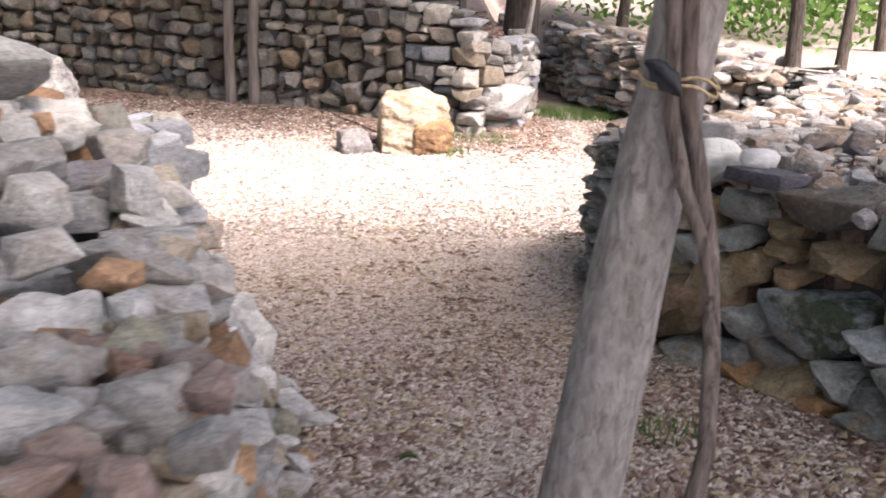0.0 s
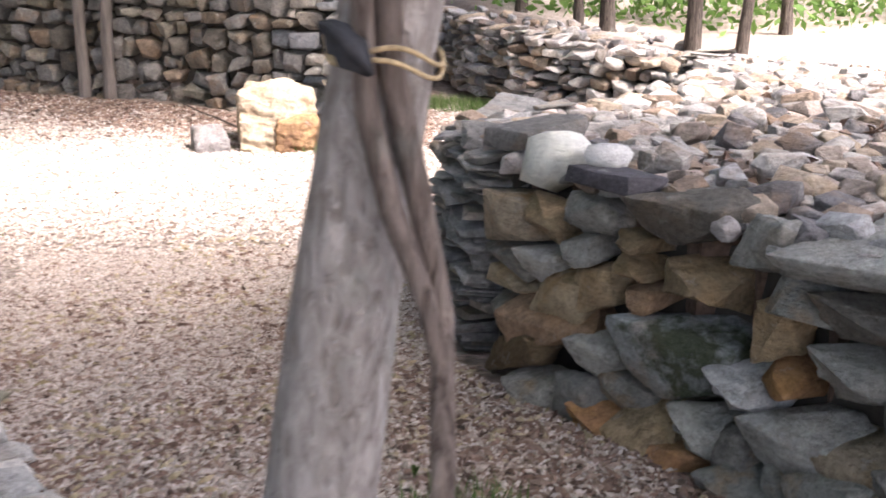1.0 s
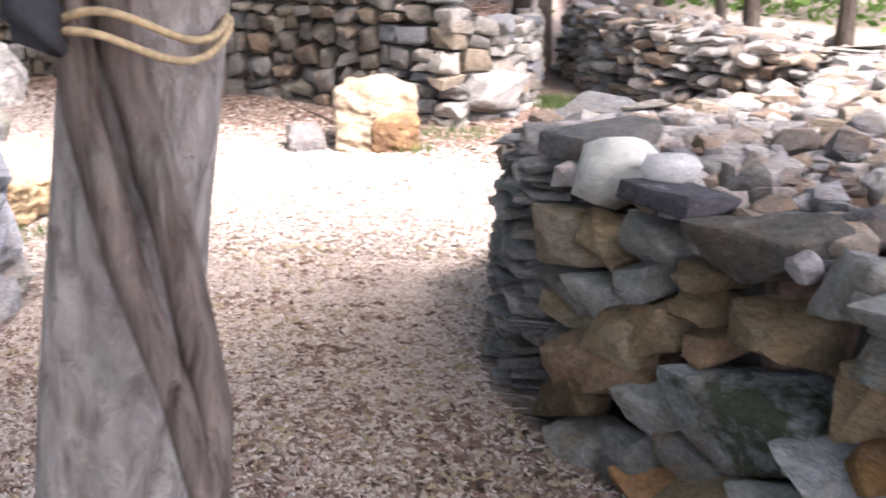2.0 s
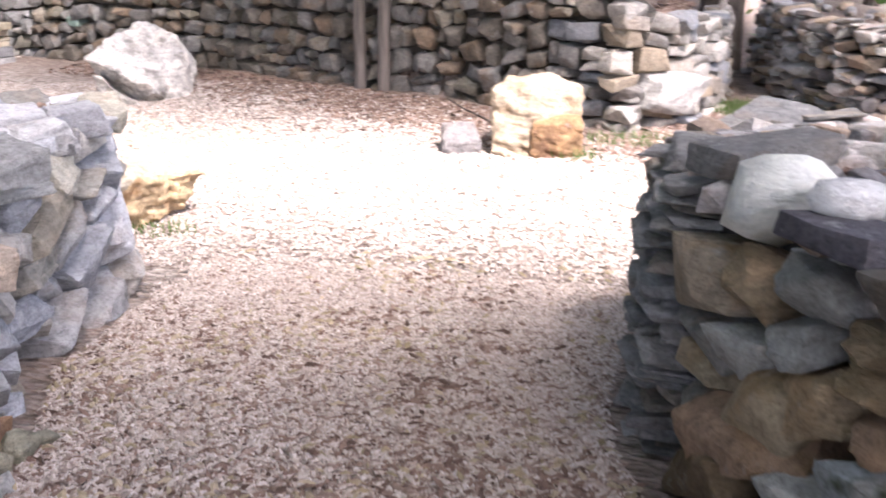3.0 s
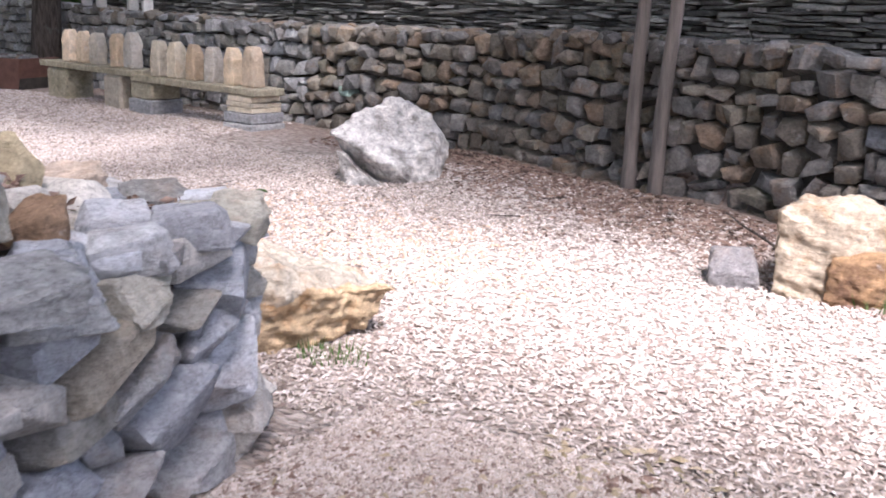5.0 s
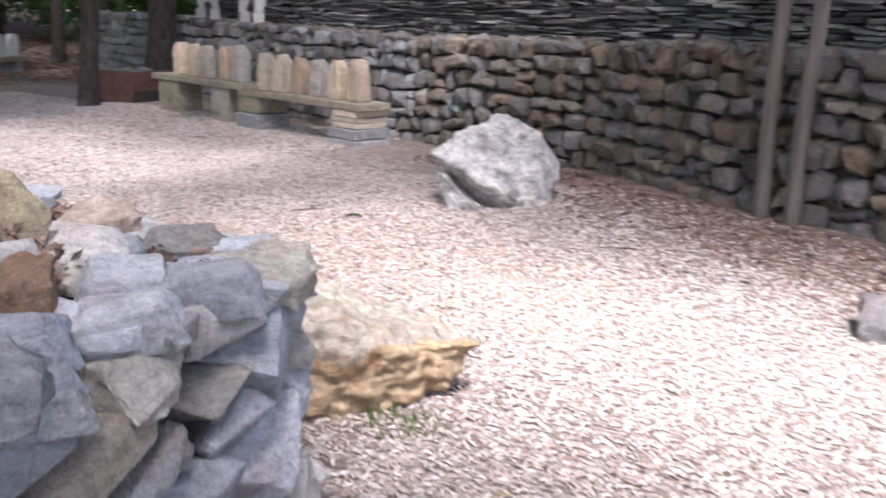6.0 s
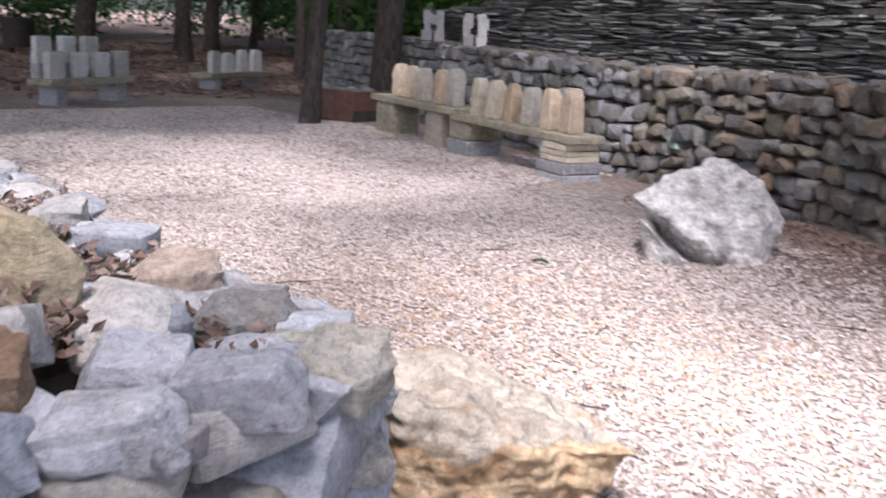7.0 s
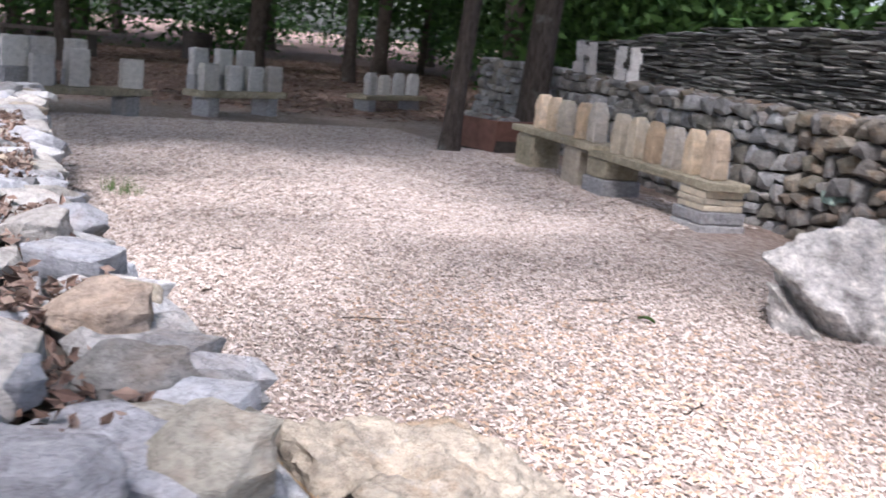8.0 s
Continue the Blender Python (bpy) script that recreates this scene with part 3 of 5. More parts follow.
# back wall, along the yard
back = Line(BACK_LINE)
def back_base(s):
    p = back.at(s)[0]
    return ground_z(p.x, p.y - 0.25) - 0.03
def back_top(s):
    p = back.at(s)[0]
    return lerp_line(BACK_TOP, p.x) + 0.03 * noise.noise(Vector((s * 1.4, 0, 0)))
west_part, east_part = Line(BACK_LINE[:4]), Line(BACK_LINE[3:-1])
wall_back_west = dry_wall("wall_north_west", west_part, back_base, back_top, (0.14, 0.34), (0.10, 0.24), 0.26, "block", "cool", "long dry-laid wall of blue-grey fieldstones behind the bench", 10, 0.06,
                          keep=lambda p, z: -12.5 < p.x, jitter=1.2)
wall_back = dry_wall("wall_north", east_part, lambda s: back_base(s + west_part.length), lambda s: back_top(s + west_part.length), (0.12, 0.30), (0.10, 0.25), 0.26, "block", "back",
                     "long dry-laid wall of grey and brown fieldstones", 11, 0.06, jitter=2.0, fill=0.985)
back_end = Line(BACK_END)
wall_end = dry_wall("wall_north_end", back_end, lambda s: -0.36, lambda s: lerp_line([(0, 0.86), (0.5, 0.8), (0.85, 0.56), (1.6, 0.5), (3, 0.42)], s) + 0.06 * noise.noise(Vector((s * 3, 3, 0))), (0.12, 0.36), (0.07, 0.2), 0.28, "block", "light",
                    "broken wall end of pale stones with a large slab", 12, 0.05)
# slate wall on the terrace
slate = Line(SLATE_LINE)
def slate_base(s):
    p = slate.at(s)[0]
    return ground_z(p.x, p.y - 0.1) - 0.02
def slate_top(s):
    return slate_base(s) + lerp_line([(0, 0.5), (2.5, 0.68), (5, 0.88), (9, 0.88), (14, 0.8)], s) + 0.03 * noise.noise(Vector((s * 2.0, 0, 4)))
wall_slate = dry_wall("wall_terrace", slate, slate_base, slate_top, (0.18, 0.55), (0.025, 0.06), 0.3, "slate", "slate", "dark wall of thin stacked slates on the terrace", 13, 0.03, jitter=0.4,
                      keep=lambda p, z: -9.6 < p.x < -5.6)
# retaining wall beyond the path
c_wall = Line(C_LINE)
def c_base(s):
    p = c_wall.at(s)[0]
    return -0.3 + 0.02 * s
def c_top(s):
    p = c_wall.at(s)[0]
    return 0.44 - 0.10 * min(3.5, max(0, p.x - 1.3)) + 0.03 * noise.noise(Vector((s * 2, 0, 8)))
wall_c = dry_wall("wall_east", c_wall, c_base, c_top, (0.09, 0.25), (0.05, 0.14), 0.28, "rough", "tops", "rough fieldstone retaining wall below the sunny field", 14, 0.12, jitter=2.0, fill=1.0,
                  keep=lambda p, z: p.x < 4.2)


def rubble(parent, inside, surface, box, kind, material, seed, size, step=0.16, singles=180, flat_=0.5, cell=0.14):
    """The top of a thick wall: an earthen fill under loose stones lying side by side."""
    x0, x1, y0, y1 = box
    bm = bmesh.new()
    grid = {}
    nx, ny = int((x1 - x0) / cell), int((y1 - y0) / cell)
    cells = [(i, j) for i in range(nx) for j in range(ny) if all(inside(x0 + (i + 0.5) * cell + a, y0 + (j + 0.5) * cell + b) for a, b in ((0.2, 0), (-0.2, 0), (0, 0.2), (0, -0.2)))]
    def corner(i, j, low):
        if (i, j, low) not in grid:
            x, y = x0 + i * cell, y0 + j * cell
            z = surface(x, y) - 0.06 + 0.03 * noise.noise(Vector((x * 6, y * 6, 0)))
            grid[i, j, low] = bm.verts.new((x, y, -0.6 if low else z))
        return grid[i, j, low]
    has = set(cells)
    for i, j in cells:
        bm.faces.new([corner(i, j, 0), corner(i + 1, j, 0), corner(i + 1, j + 1, 0), corner(i, j + 1, 0)])
        for di, dj, a, b in ((-1, 0, (0, 1), (0, 0)), (1, 0, (1, 0), (1, 1)), (0, -1, (0, 0), (1, 0)), (0, 1, (1, 1), (0, 1))):
            if (i + di, j + dj) not in has:
                bm.faces.new([corner(i + a[0], j + a[1], 1), corner(i + b[0], j + b[1], 1), corner(i + b[0], j + b[1], 0), corner(i + a[0], j + a[1], 0)])
    bmesh.ops.recalc_face_normals(bm, faces=bm.faces[:])
    part("earth_fill", bm, M["fill"], parent, "brown earth and leaf fill", 0)
    rng = random.Random(seed)
    shapes = protos(kind, material)
    flat = [arrays(me) for me in protos(kind, material + "_joined")]
    heap = Heap()
    spots = []
    y = y0
    while y < y1:
        x = x0 + rng.uniform(0, step)
        while x < x1:
            q = (x + rng.uniform(-0.4, 0.4) * step, y + rng.uniform(-0.4, 0.4) * step)
            if inside(*q):
                spots.append(q)
            x += step * rng.uniform(0.8, 1.3)
        y += step
    spots.sort(key=lambda q: (q[0] - 0.2) ** 2 + (q[1] - 4.2) ** 2)
    for n_, (x, y) in enumerate(spots):
        w = rng.uniform(*size) * (1.25 if rng.random() < 0.12 else 1)
        h = w * rng.uniform(0.6, 1.2) * flat_
        m = Matrix.Translation((x, y, surface(x, y) + h * rng.uniform(0.05, 0.28))) @ pose(0, 0, 0, rng.uniform(-16, 16), rng.uniform(-16, 16), rng.uniform(0, 360)) @ Matrix.Diagonal((w, w * rng.uniform(0.6, 0.95), h, 1))
        i = rng.randrange(len(shapes))
        if n_ < singles:
            ob = new("stone", shapes[i])
            ob.parent = parent
            ob.matrix_basis = m
        else:
            heap.add(flat[i], m)
    if heap.n:
        far = heap.build("rubble_stones", M[material + "_joined"])
        far.parent = parent
        tagged(far, kind="stuff")


def set_stone(parent, line, s, z, w, h, roll, shape, material, depth=0.3, batter=0.12, out=0.02, seed=0):
    """One stone of the face, set by its place along the line and its height."""
    p, t, nn = line.at(s)
    c = p - nn * (depth * 0.5 + batter * (z + 0.25) - out)
    ob = new("stone", pick(shape, material, seed * 7 + int(s * 100)))
    ob.parent = parent
    ob.matrix_basis = Matrix.Translation((c.x, c.y, z)) @ Matrix(((t.x, -nn.x, 0, 0), (t.y, -nn.y, 0, 0), (0, 0, 1, 0), (0, 0, 0, 1))) @ pose(0, 0, 0, 7 * math.sin(seed * 2.3), roll + 5 * math.sin(seed * 1.7), 11 * math.sin(seed * 3.1)) @ Matrix.Diagonal((w, depth, h, 1))
    return ob


def top_stone(parent, at, size, turn, shape, material, seed, tilt=(0, 0)):
    ob = new("stone", pick(shape, material, seed))
    ob.parent = parent
    ob.matrix_basis = pose(*at, tilt[0], tilt[1], turn) @ Matrix.Diagonal((*size, 1))

# wall beside the gap: pale and tumbled near its start, low and blue-grey at its corner
left = Line(LEFT_LINE)
def left_base(s):
    p = left.at(s)[0]
    return ground_z(p.x + 0.1, p.y) - 0.04
wall_left = dry_wall("wall_west", Line(LEFT_LINE[:4]), left_base, lambda s: lerp_line(LEFT_TOP, s), (0.11, 0.28), (0.05, 0.14), 0.32, "rough", "ruin", "tumbled dry stone wall of pale and tan stones", 15, 0.36, thickness=0.9, jitter=1.8)
corner_line = Line(LEFT_LINE[3:] + YARD_LINE[1:3])
CORNER = []
def face_stone(s, z, w, h, roll, material, shape="block", out=0.02, depth=0.3):
    CORNER.append((s, z, w, h, roll, material, shape, out, depth))
face_stone(1.24, 0.36, 0.32, 0.15, -8, "left")
face_stone(1.47, 0.24, 0.34, 0.21, -32, "blue_face", out=0.04)
face_stone(0.62, 0.40, 0.33, 0.15, 0, "blue_face", "rough", 0.05)
face_stone(0.95, 0.28, 0.32, 0.17, -5, "olive_face", "rough", 0.03)
face_stone(0.58, 0.27, 0.30, 0.11, -18, "blue_face", out=0.04)
face_stone(0.74, 0.17, 0.42, 0.12, -24, "left", out=0.05)
face_stone(0.90, 0.06, 0.35, 0.10, -28, "left", out=0.04)
face_stone(1.04, -0.08, 0.40, 0.24, -20, "blue_face", "rough", 0.06)
face_stone(1.30, 0.10, 0.40, 0.15, -16, "left", "rough")
face_stone(1.46, -0.06, 0.36, 0.18, -22, "left", "rough", 0.04)
face_stone(1.52, -0.25, 0.38, 0.19, -10, "left", "rough", 0.06)
face_stone(0.62, 0.03, 0.32, 0.13, -14, "left", out=0.04)
face_stone(0.52, -0.13, 0.34, 0.15, -12, "blue_face", "rough", 0.05)
face_stone(0.76, -0.25, 0.36, 0.18, -10, "left", "rough", 0.06)
face_stone(1.14, -0.30, 0.36, 0.17, -12, "left", "rough", 0.05)
face_stone(1.62, 0.38, 0.24, 0.17, -20, "olive_face", "rough")
face_stone(1.72, 0.10, 0.30, 0.2, -14, "blue_face", "rough")
wall_corner = dry_wall("wall_west_corner", corner_line, lambda s: -0.42, lambda s: 0.44, (0.13, 0.31), (0.075, 0.175), 0.36, "block", "left", "rounded corner of blue-grey dry-laid stones", 151, 0.06, thickness=0.6, jitter=1.6, lean=-14, fill=0.98, heroes=[(q[0], q[1], q[2] * 0.95, q[3] * 1.05) for q in CORNER])
for i, (s, z, w, h, roll, material, shape, out, depth) in enumerate(CORNER):
    set_stone(wall_corner, corner_line, s, z, w, h * 1.1, roll, shape, material, depth, 0.06, out, i + 2)
TOPS_AT = []
def lying(x, y, z, w, d, h, turn, material, shape="block", tilt=(0, 0), wall=wall_corner):
    TOPS_AT.append((x, y, max(w, d) * 0.55))
    top_stone(wall, (x, y, z), (w, d, h), turn, shape, material, len(TOPS_AT) * 3, tilt)
def covered(x, y, k=1.0):
    return any((x - a) ** 2 + (y - b) ** 2 < (r * k) ** 2 for a, b, r in TOPS_AT)
lying(-1.64, 5.28, 0.45, 0.25, 0.2, 0.13, 48, "blue_face", tilt=(6, 2))
lying(-1.47, 5.42, 0.44, 0.27, 0.22, 0.15, 56, "blue_face", tilt=(10, -6))
lying(-1.53, 5.68, 0.43, 0.23, 0.24, 0.14, 40, "olive_face", "rough", (8, 6))
lying(-1.44, 5.16, 0.42, 0.27, 0.2, 0.14, 62, "left", tilt=(14, -8))
lying(-1.88, 5.63, 0.46, 0.26, 0.18, 0.09, 50, "slates", "rough", (8, 0))
lying(-1.74, 5.72, 0.45, 0.22, 0.12, 0.06, 48, "blue_face", "slate", (6, -5))
lying(-1.86, 5.40, 0.47, 0.17, 0.13, 0.09, 55, "blue_face", "rough")
lying(-2.02, 5.45, 0.48, 0.11, 0.10, 0.08, 20, "pebble", "rough")
lying(-2.33, 5.64, 0.46, 0.28, 0.22, 0.13, 30, "tan_pale", "rough")
lying(-2.06, 5.18, 0.55, 0.27, 0.24, 0.34, 35, "olive_tan", "rough", (0, 6))
lying(-1.62, 4.98, 0.50, 0.21, 0.18, 0.17, 10, "rust_face", "rough")
lying(-2.82, 5.66, 0.46, 0.26, 0.2, 0.09, 40, "blue_face", "slate")
lying(-3.25, 5.60, 0.47, 0.25, 0.22, 0.12, 10, "left", "rough")
lying(-1.48, 4.92, 0.42, 0.24, 0.22, 0.16, 70, "blue_face", "rough", (10, -6))
def tumbled(x, y, z, w, d, h, turn, material, shape="rough", tilt=(0, 0)):
    lying(x, y, z, w, d, h, turn, material, shape, tilt, wall_left)
tumbled(-1.75, 4.50, 0.62, 0.44, 0.34, 0.26, 20, "white_rough", tilt=(8, 6))
tumbled(-1.56, 4.72, 0.60, 0.26, 0.24, 0.24, 60, "olive_face")
tumbled(-1.42, 4.00, 0.52, 0.28, 0.24, 0.15, 15, "purple_grey")
tumbled(-1.42, 3.58, 0.50, 0.46, 0.30, 0.13, 8, "grey_pale", "block", (4, -4))
tumbled(-1.26, 2.90, 0.48, 0.30, 0.24, 0.17, 0, "white_rough")
tumbled(-1.28, 2.66, 0.46, 0.24, 0.20, 0.13, 30, "rust_face")
tumbled(-1.02, 2.50, 0.40, 0.36, 0.32, 0.32, 30, "white_rough", tilt=(6, 10))
tumbled(-0.82, 1.92, 0.44, 0.32, 0.30, 0.30, 10, "white_rough", tilt=(0, 8))
tumbled(-1.10, 4.28, 0.22, 0.36, 0.24, 0.15, 65, "tan_pale")
tumbled(-0.98, 4.04, 0.12, 0.28, 0.24, 0.2, 50, "grey_pale", tilt=(0, 14))
tumbled(-1.16, 4.08, 0.26, 0.22, 0.2, 0.14, 20, "white_rough", tilt=(0, 10))
tumbled(-1.10, 3.84, 0.20, 0.22, 0.20, 0.24, 20, "grey_pale")
tumbled(-0.80, 3.62, -0.02, 0.34, 0.32, 0.38, 40, "white_rough", tilt=(0, 14))
tumbled(-0.92, 3.32, 0.06, 0.38, 0.28, 0.19, 15, "white_rough", tilt=(6, 10))
tumbled(-1.06, 3.46, 0.20, 0.26, 0.24, 0.16, 30, "purple_grey")
tumbled(-1.20, 3.28, 0.38, 0.28, 0.26, 0.24, 45, "olive_face")
tumbled(-1.08, 3.06, 0.28, 0.20, 0.2, 0.2, 10, "olive_face")
tumbled(-1.36, 4.84, 0.32, 0.32, 0.26, 0.10, 75, "grey_pale", "block")
lying(-1.28, 4.62, 0.44, 0.46, 0.28, 0.13, 65, "grey_pale", "block", (4, -4))
wall_yard = dry_wall("wall_south", Line(YARD_LINE[2:]), lambda s: -0.4, lambda s: 0.42, (0.16, 0.4), (0.08, 0.2), 0.34, "rough", "left", "low grey-blue dry stone wall strewn with dry leaves", 16, 0.06, thickness=0.8,
                     keep=lambda p, z: p.x > -6)
def edge_x(y):
    return lerp_line([(b, a) for a, b in LEFT_LINE], y)
def yard_y(x):
    return lerp_line(YARD_LINE[::-1], x)
def left_surface(x, y):
    d = edge_x(min(y, 5.2)) - x
    rise = 0.42 * min(1.25, max(0.0, d - 0.2)) * smooth_step(yard_y(x) - 0.5, yard_y(x) - 1.1, y) * smooth_step(1.5, 3.2, y) * smooth_step(-3.4, -2.2, x)
    return 0.44 + rise
rubble(wall_left, lambda x, y: -3.0 < x < edge_x(y) - 0.30 and 0.7 < y < min(5.0, yard_y(x) - 0.2) and not covered(x, y), left_surface, (-3.0, -0.3, 0.7, 5.0), "rough", "ruin", 21, (0.11, 0.28), 0.145, 260, 0.6)
rubble(wall_yard, lambda x, y: x < edge_x(min(y, 5.6)) - 0.16 and 4.5 < y < yard_y(x) - 0.12 and not covered(x, y), lambda x, y: left_surface(x, y) - 0.03, (-9.6, -1.0, 4.45, 6.5), "rough", "left", 22, (0.17, 0.32), 0.21, 240, 0.40)

# wall on the other side of the gap, running out into a rubble bank
RIGHT_LINE = [(3.6, 0.6), (2.55, 1.9), (1.75, 3.05), (1.28, 3.85), (1.0, 4.3), (0.84, 4.65)]
RIGHT_END = [(0.84, 4.65), (0.76, 5.1), (0.78, 5.6), (1.1, 6.0), (1.6, 6.2), (2.2, 6.8), (2.6, 7.9), (3.0, 9.1)]
right = Line(RIGHT_LINE, flip=True)
def right_base(s):
    p, t, nn = right.at(s)
    return ground_z(p.x, p.y) - 0.05
HEROES = []
def hero(s, z, w, h, roll, shape, material, out=0.02, depth=0.32):
    HEROES.append((s, z, w, h, roll, shape, material, out, depth))
hero(4.60, 0.54, 0.34, 0.25, 0, "round", "white", 0.03, 0.34)
hero(4.87, 0.60, 0.36, 0.09, 0, "slate", "slates", 0.0, 0.4)
hero(4.18, 0.57, 0.34, 0.075, -3, "slate", "purple", 0.06, 0.2)
hero(4.29, 0.62, 0.19, 0.10, 0, "round", "grey_cut", 0.0, 0.2)
hero(3.91, 0.50, 0.42, 0.20, -6, "rough", "dark_face", 0.05)
hero(4.29, 0.42, 0.29, 0.17, -10, "rough", "grey_face", 0.03)
hero(4.31, 0.29, 0.20, 0.12, -20, "block", "grey_face", 0.02)
hero(4.51, 0.35, 0.28, 0.14, 8, "rough", "tan_face", 0.02)
hero(4.53, 0.18, 0.25, 0.17, -10, "rough", "grey_face", 0.02)
hero(4.23, 0.16, 0.28, 0.19, -20, "rough", "tan_face", 0.03)
hero(4.08, 0.37, 0.16, 0.08, 0, "rough", "tan_face")
hero(4.06, 0.29, 0.18, 0.08, 0, "rough", "tan_face")
hero(4.00, 0.21, 0.14, 0.09, 0, "block", "rust_face")
hero(3.80, 0.32, 0.27, 0.15, 5, "rough", "tan_face", 0.03)
hero(4.45, -0.01, 0.55, 0.22, -20, "rough", "rust_face", 0.05)
hero(4.60, -0.20, 0.5, 0.16, -22, "rough", "brown_face", 0.05)
hero(3.85, 0.05, 0.56, 0.33, -4, "rough", "moss", 0.05, 0.36)
hero(4.21, -0.25, 0.31, 0.26, -10, "rough", "grey_face", 0.08)
hero(3.87, -0.24, 0.30, 0.33, -30, "rough", "tan_face", 0.10)
hero(3.66, -0.12, 0.23, 0.18, 0, "rough", "grey_face", 0.06)
hero(3.27, 0.52, 0.58, 0.11, -3, "block", "grey_face", 0.06, 0.4)
hero(3.57, 0.48, 0.23, 0.2, -10, "rough", "grey_face", 0.03)
hero(3.50, 0.25, 0.19, 0.22, -20, "rough", "tan_face")
hero(3.56, 0.06, 0.22, 0.17, -10, "rough", "pale_face", 0.04)
hero(3.25, 0.37, 0.30, 0.15, -5, "rough", "dark_face")
hero(3.34, -0.04, 0.36, 0.26, -15, "rough", "grey_face", 0.05)
hero(4.17, -0.05, 0.26, 0.2, -12, "rough", "grey_face", 0.03)
hero(3.22, 0.22, 0.27, 0.18, -10, "rough", "grey_face")
wall_right = dry_wall("wall_gap", right, right_base, lambda s: 0.48, (0.16, 0.40), (0.1, 0.24), 0.34, "rough", "right", "thick rubble wall of tan and mossy stones beside the gap", 17, 0.12, thickness=0.8,
                      heroes=[q[:4] for q in HEROES])
for i, (s, z, w, h, roll, shape, material, out, depth) in enumerate(HEROES):
    set_stone(wall_right, right, s, z, w * 0.97, h * 0.98, -roll, shape, material, depth, out=out, seed=i)
wall_right_end = dry_wall("wall_gap_end", Line(RIGHT_END, flip=True), lambda s: -0.4, lambda s: 0.52 - 0.03 * s, (0.12, 0.32), (0.02, 0.055), 0.3, "slate", "slates", "wall end of thin grey flat stones", 18, 0.04, thickness=0.6, jitter=1.7, keep=lambda p, z: p.y < 6.05 and p.x < 1.3)
def bank_edge(y):
    return lerp_line([(q[1], q[0]) for q in RIGHT_LINE + RIGHT_END[1:]], y)
def bank_surface(x, y):
    return 0.50 - 0.05 * max(0.0, y - 5.0) + 0.05 * smooth_step(1.5, 3.0, x) - 0.06 * max(0.0, x - 3.5)
rubble(wall_right, lambda x, y: bank_edge(y) + 0.16 < x < 5.8 and 0.9 < y and (y < 9.0 - 0.75 * (x - 3.0) + 0.3), bank_surface, (0.7, 6.0, 0.9, 9.2), "rough", "tops", 23, (0.07, 0.19), 0.108, 280, 0.6)

# larger stones lying on the wall by the corner
top_stone(wall_left, (-1.95, 4.35, 0.92), (0.62, 0.5, 0.3), 30, "rough", "pale_face", 11, (10, 6))
top_stone(wall_left, (-1.38, 4.30, 0.58), (0.28, 0.26, 0.2), 40, "rough", "light", 4)
set_stone(wall_end, back_end, 1.30, -0.04, 0.56, 0.36, 14, "block", "white_rough", 0.34, 0.05, 0.14, 3)
set_stone(wall_back, back, 10.6, 0.12, 0.2, 0.13, 0, "block", "verdigris", 0.28, 0.06, 0.03, 2)
rng = random.Random(44)
scatter_top(wall_left, [(rng.uniform(-1.25, -0.45), rng.uniform(1.5, 2.35), 0.5) for _ in range(70)], "rough", "pebble", 45, (0.06, 0.16), 0.55)
scatter_top(wall_left, [(edge_x(y) + rng.uniform(-0.1, 0.12), y, ground_z(edge_x(y), y) - 0.01) for y in [1.6 + i * 0.11 for i in range(26)]], "rough", "ruin", 46, (0.08, 0.22), 0.6)
for q in ((4.05, -0.33, 0.26, 0.16), (3.75, -0.36, 0.3, 0.2), (3.45, -0.30, 0.28, 0.2), (3.15, -0.22, 0.34, 0.26), (2.9, -0.12, 0.3, 0.24), (4.4, -0.34, 0.3, 0.14)):
    set_stone(wall_right, right, q[0], q[1] + 0.08, q[2], q[3], 8, "rough", "right", 0.3, 0.12, 0.10, int(q[0] * 10))
# loose stones along the ledge between the back wall and the slates
rng = random.Random(64)
heap, ledge_shapes = Heap(), [arrays(me) for me in protos("rough", "back_joined")]
for i in range(330):
    x = rng.uniform(-13.0, -0.8)
    y = lerp_line(BACK_LINE, x) + rng.uniform(0.12, 0.55)
    w = rng.uniform(0.07, 0.22)
    heap.add(rng.choice(ledge_shapes), Matrix.Translation((x, y, lerp_line(BACK_TOP, x) - 0.03 + w * 0.12)) @ pose(0, 0, 0, rng.uniform(-15, 15), rng.uniform(-15, 15), rng.uniform(0, 360)) @ Matrix.Diagonal((w, w * 0.8, w * 0.55, 1)))
ledge = heap.build("ledge_stones", M["back_joined"])
ledge.parent = wall_back
tagged(ledge, kind="stuff")
# loose stones strewn along the edge of the field
rng = random.Random(65)
heap, strewn = Heap(), [arrays(me) for me in protos("rough", "tops_joined")]
back_of_c = [(b, a) for a, b in C_LINE[::-1]]
while heap.n < 30000:
    y = rng.uniform(6.0, 13.0)
    e = rng.random() ** 1.6 * 2.6
    x = lerp_line(back_of_c, y) + 0.1 + e
    w = rng.uniform(0.06, 0.19)
    if x < 7.0:
        heap.add(rng.choice(strewn), Matrix.Translation((x, y, ground_z(x, y) + w * rng.uniform(0.05, 0.3) + 0.10 * max(0.0, 1 - e / 1.2))) @ pose(0, 0, 0, rng.uniform(-20, 20), rng.uniform(-20, 20), rng.uniform(0, 360)) @ Matrix.Diagonal((w, w * 0.8, w * 0.6, 1)))
edge_stones = heap.build("field_stones", M["tops_joined"])
edge_stones.parent = wall_c
tagged(edge_stones, kind="stuff")


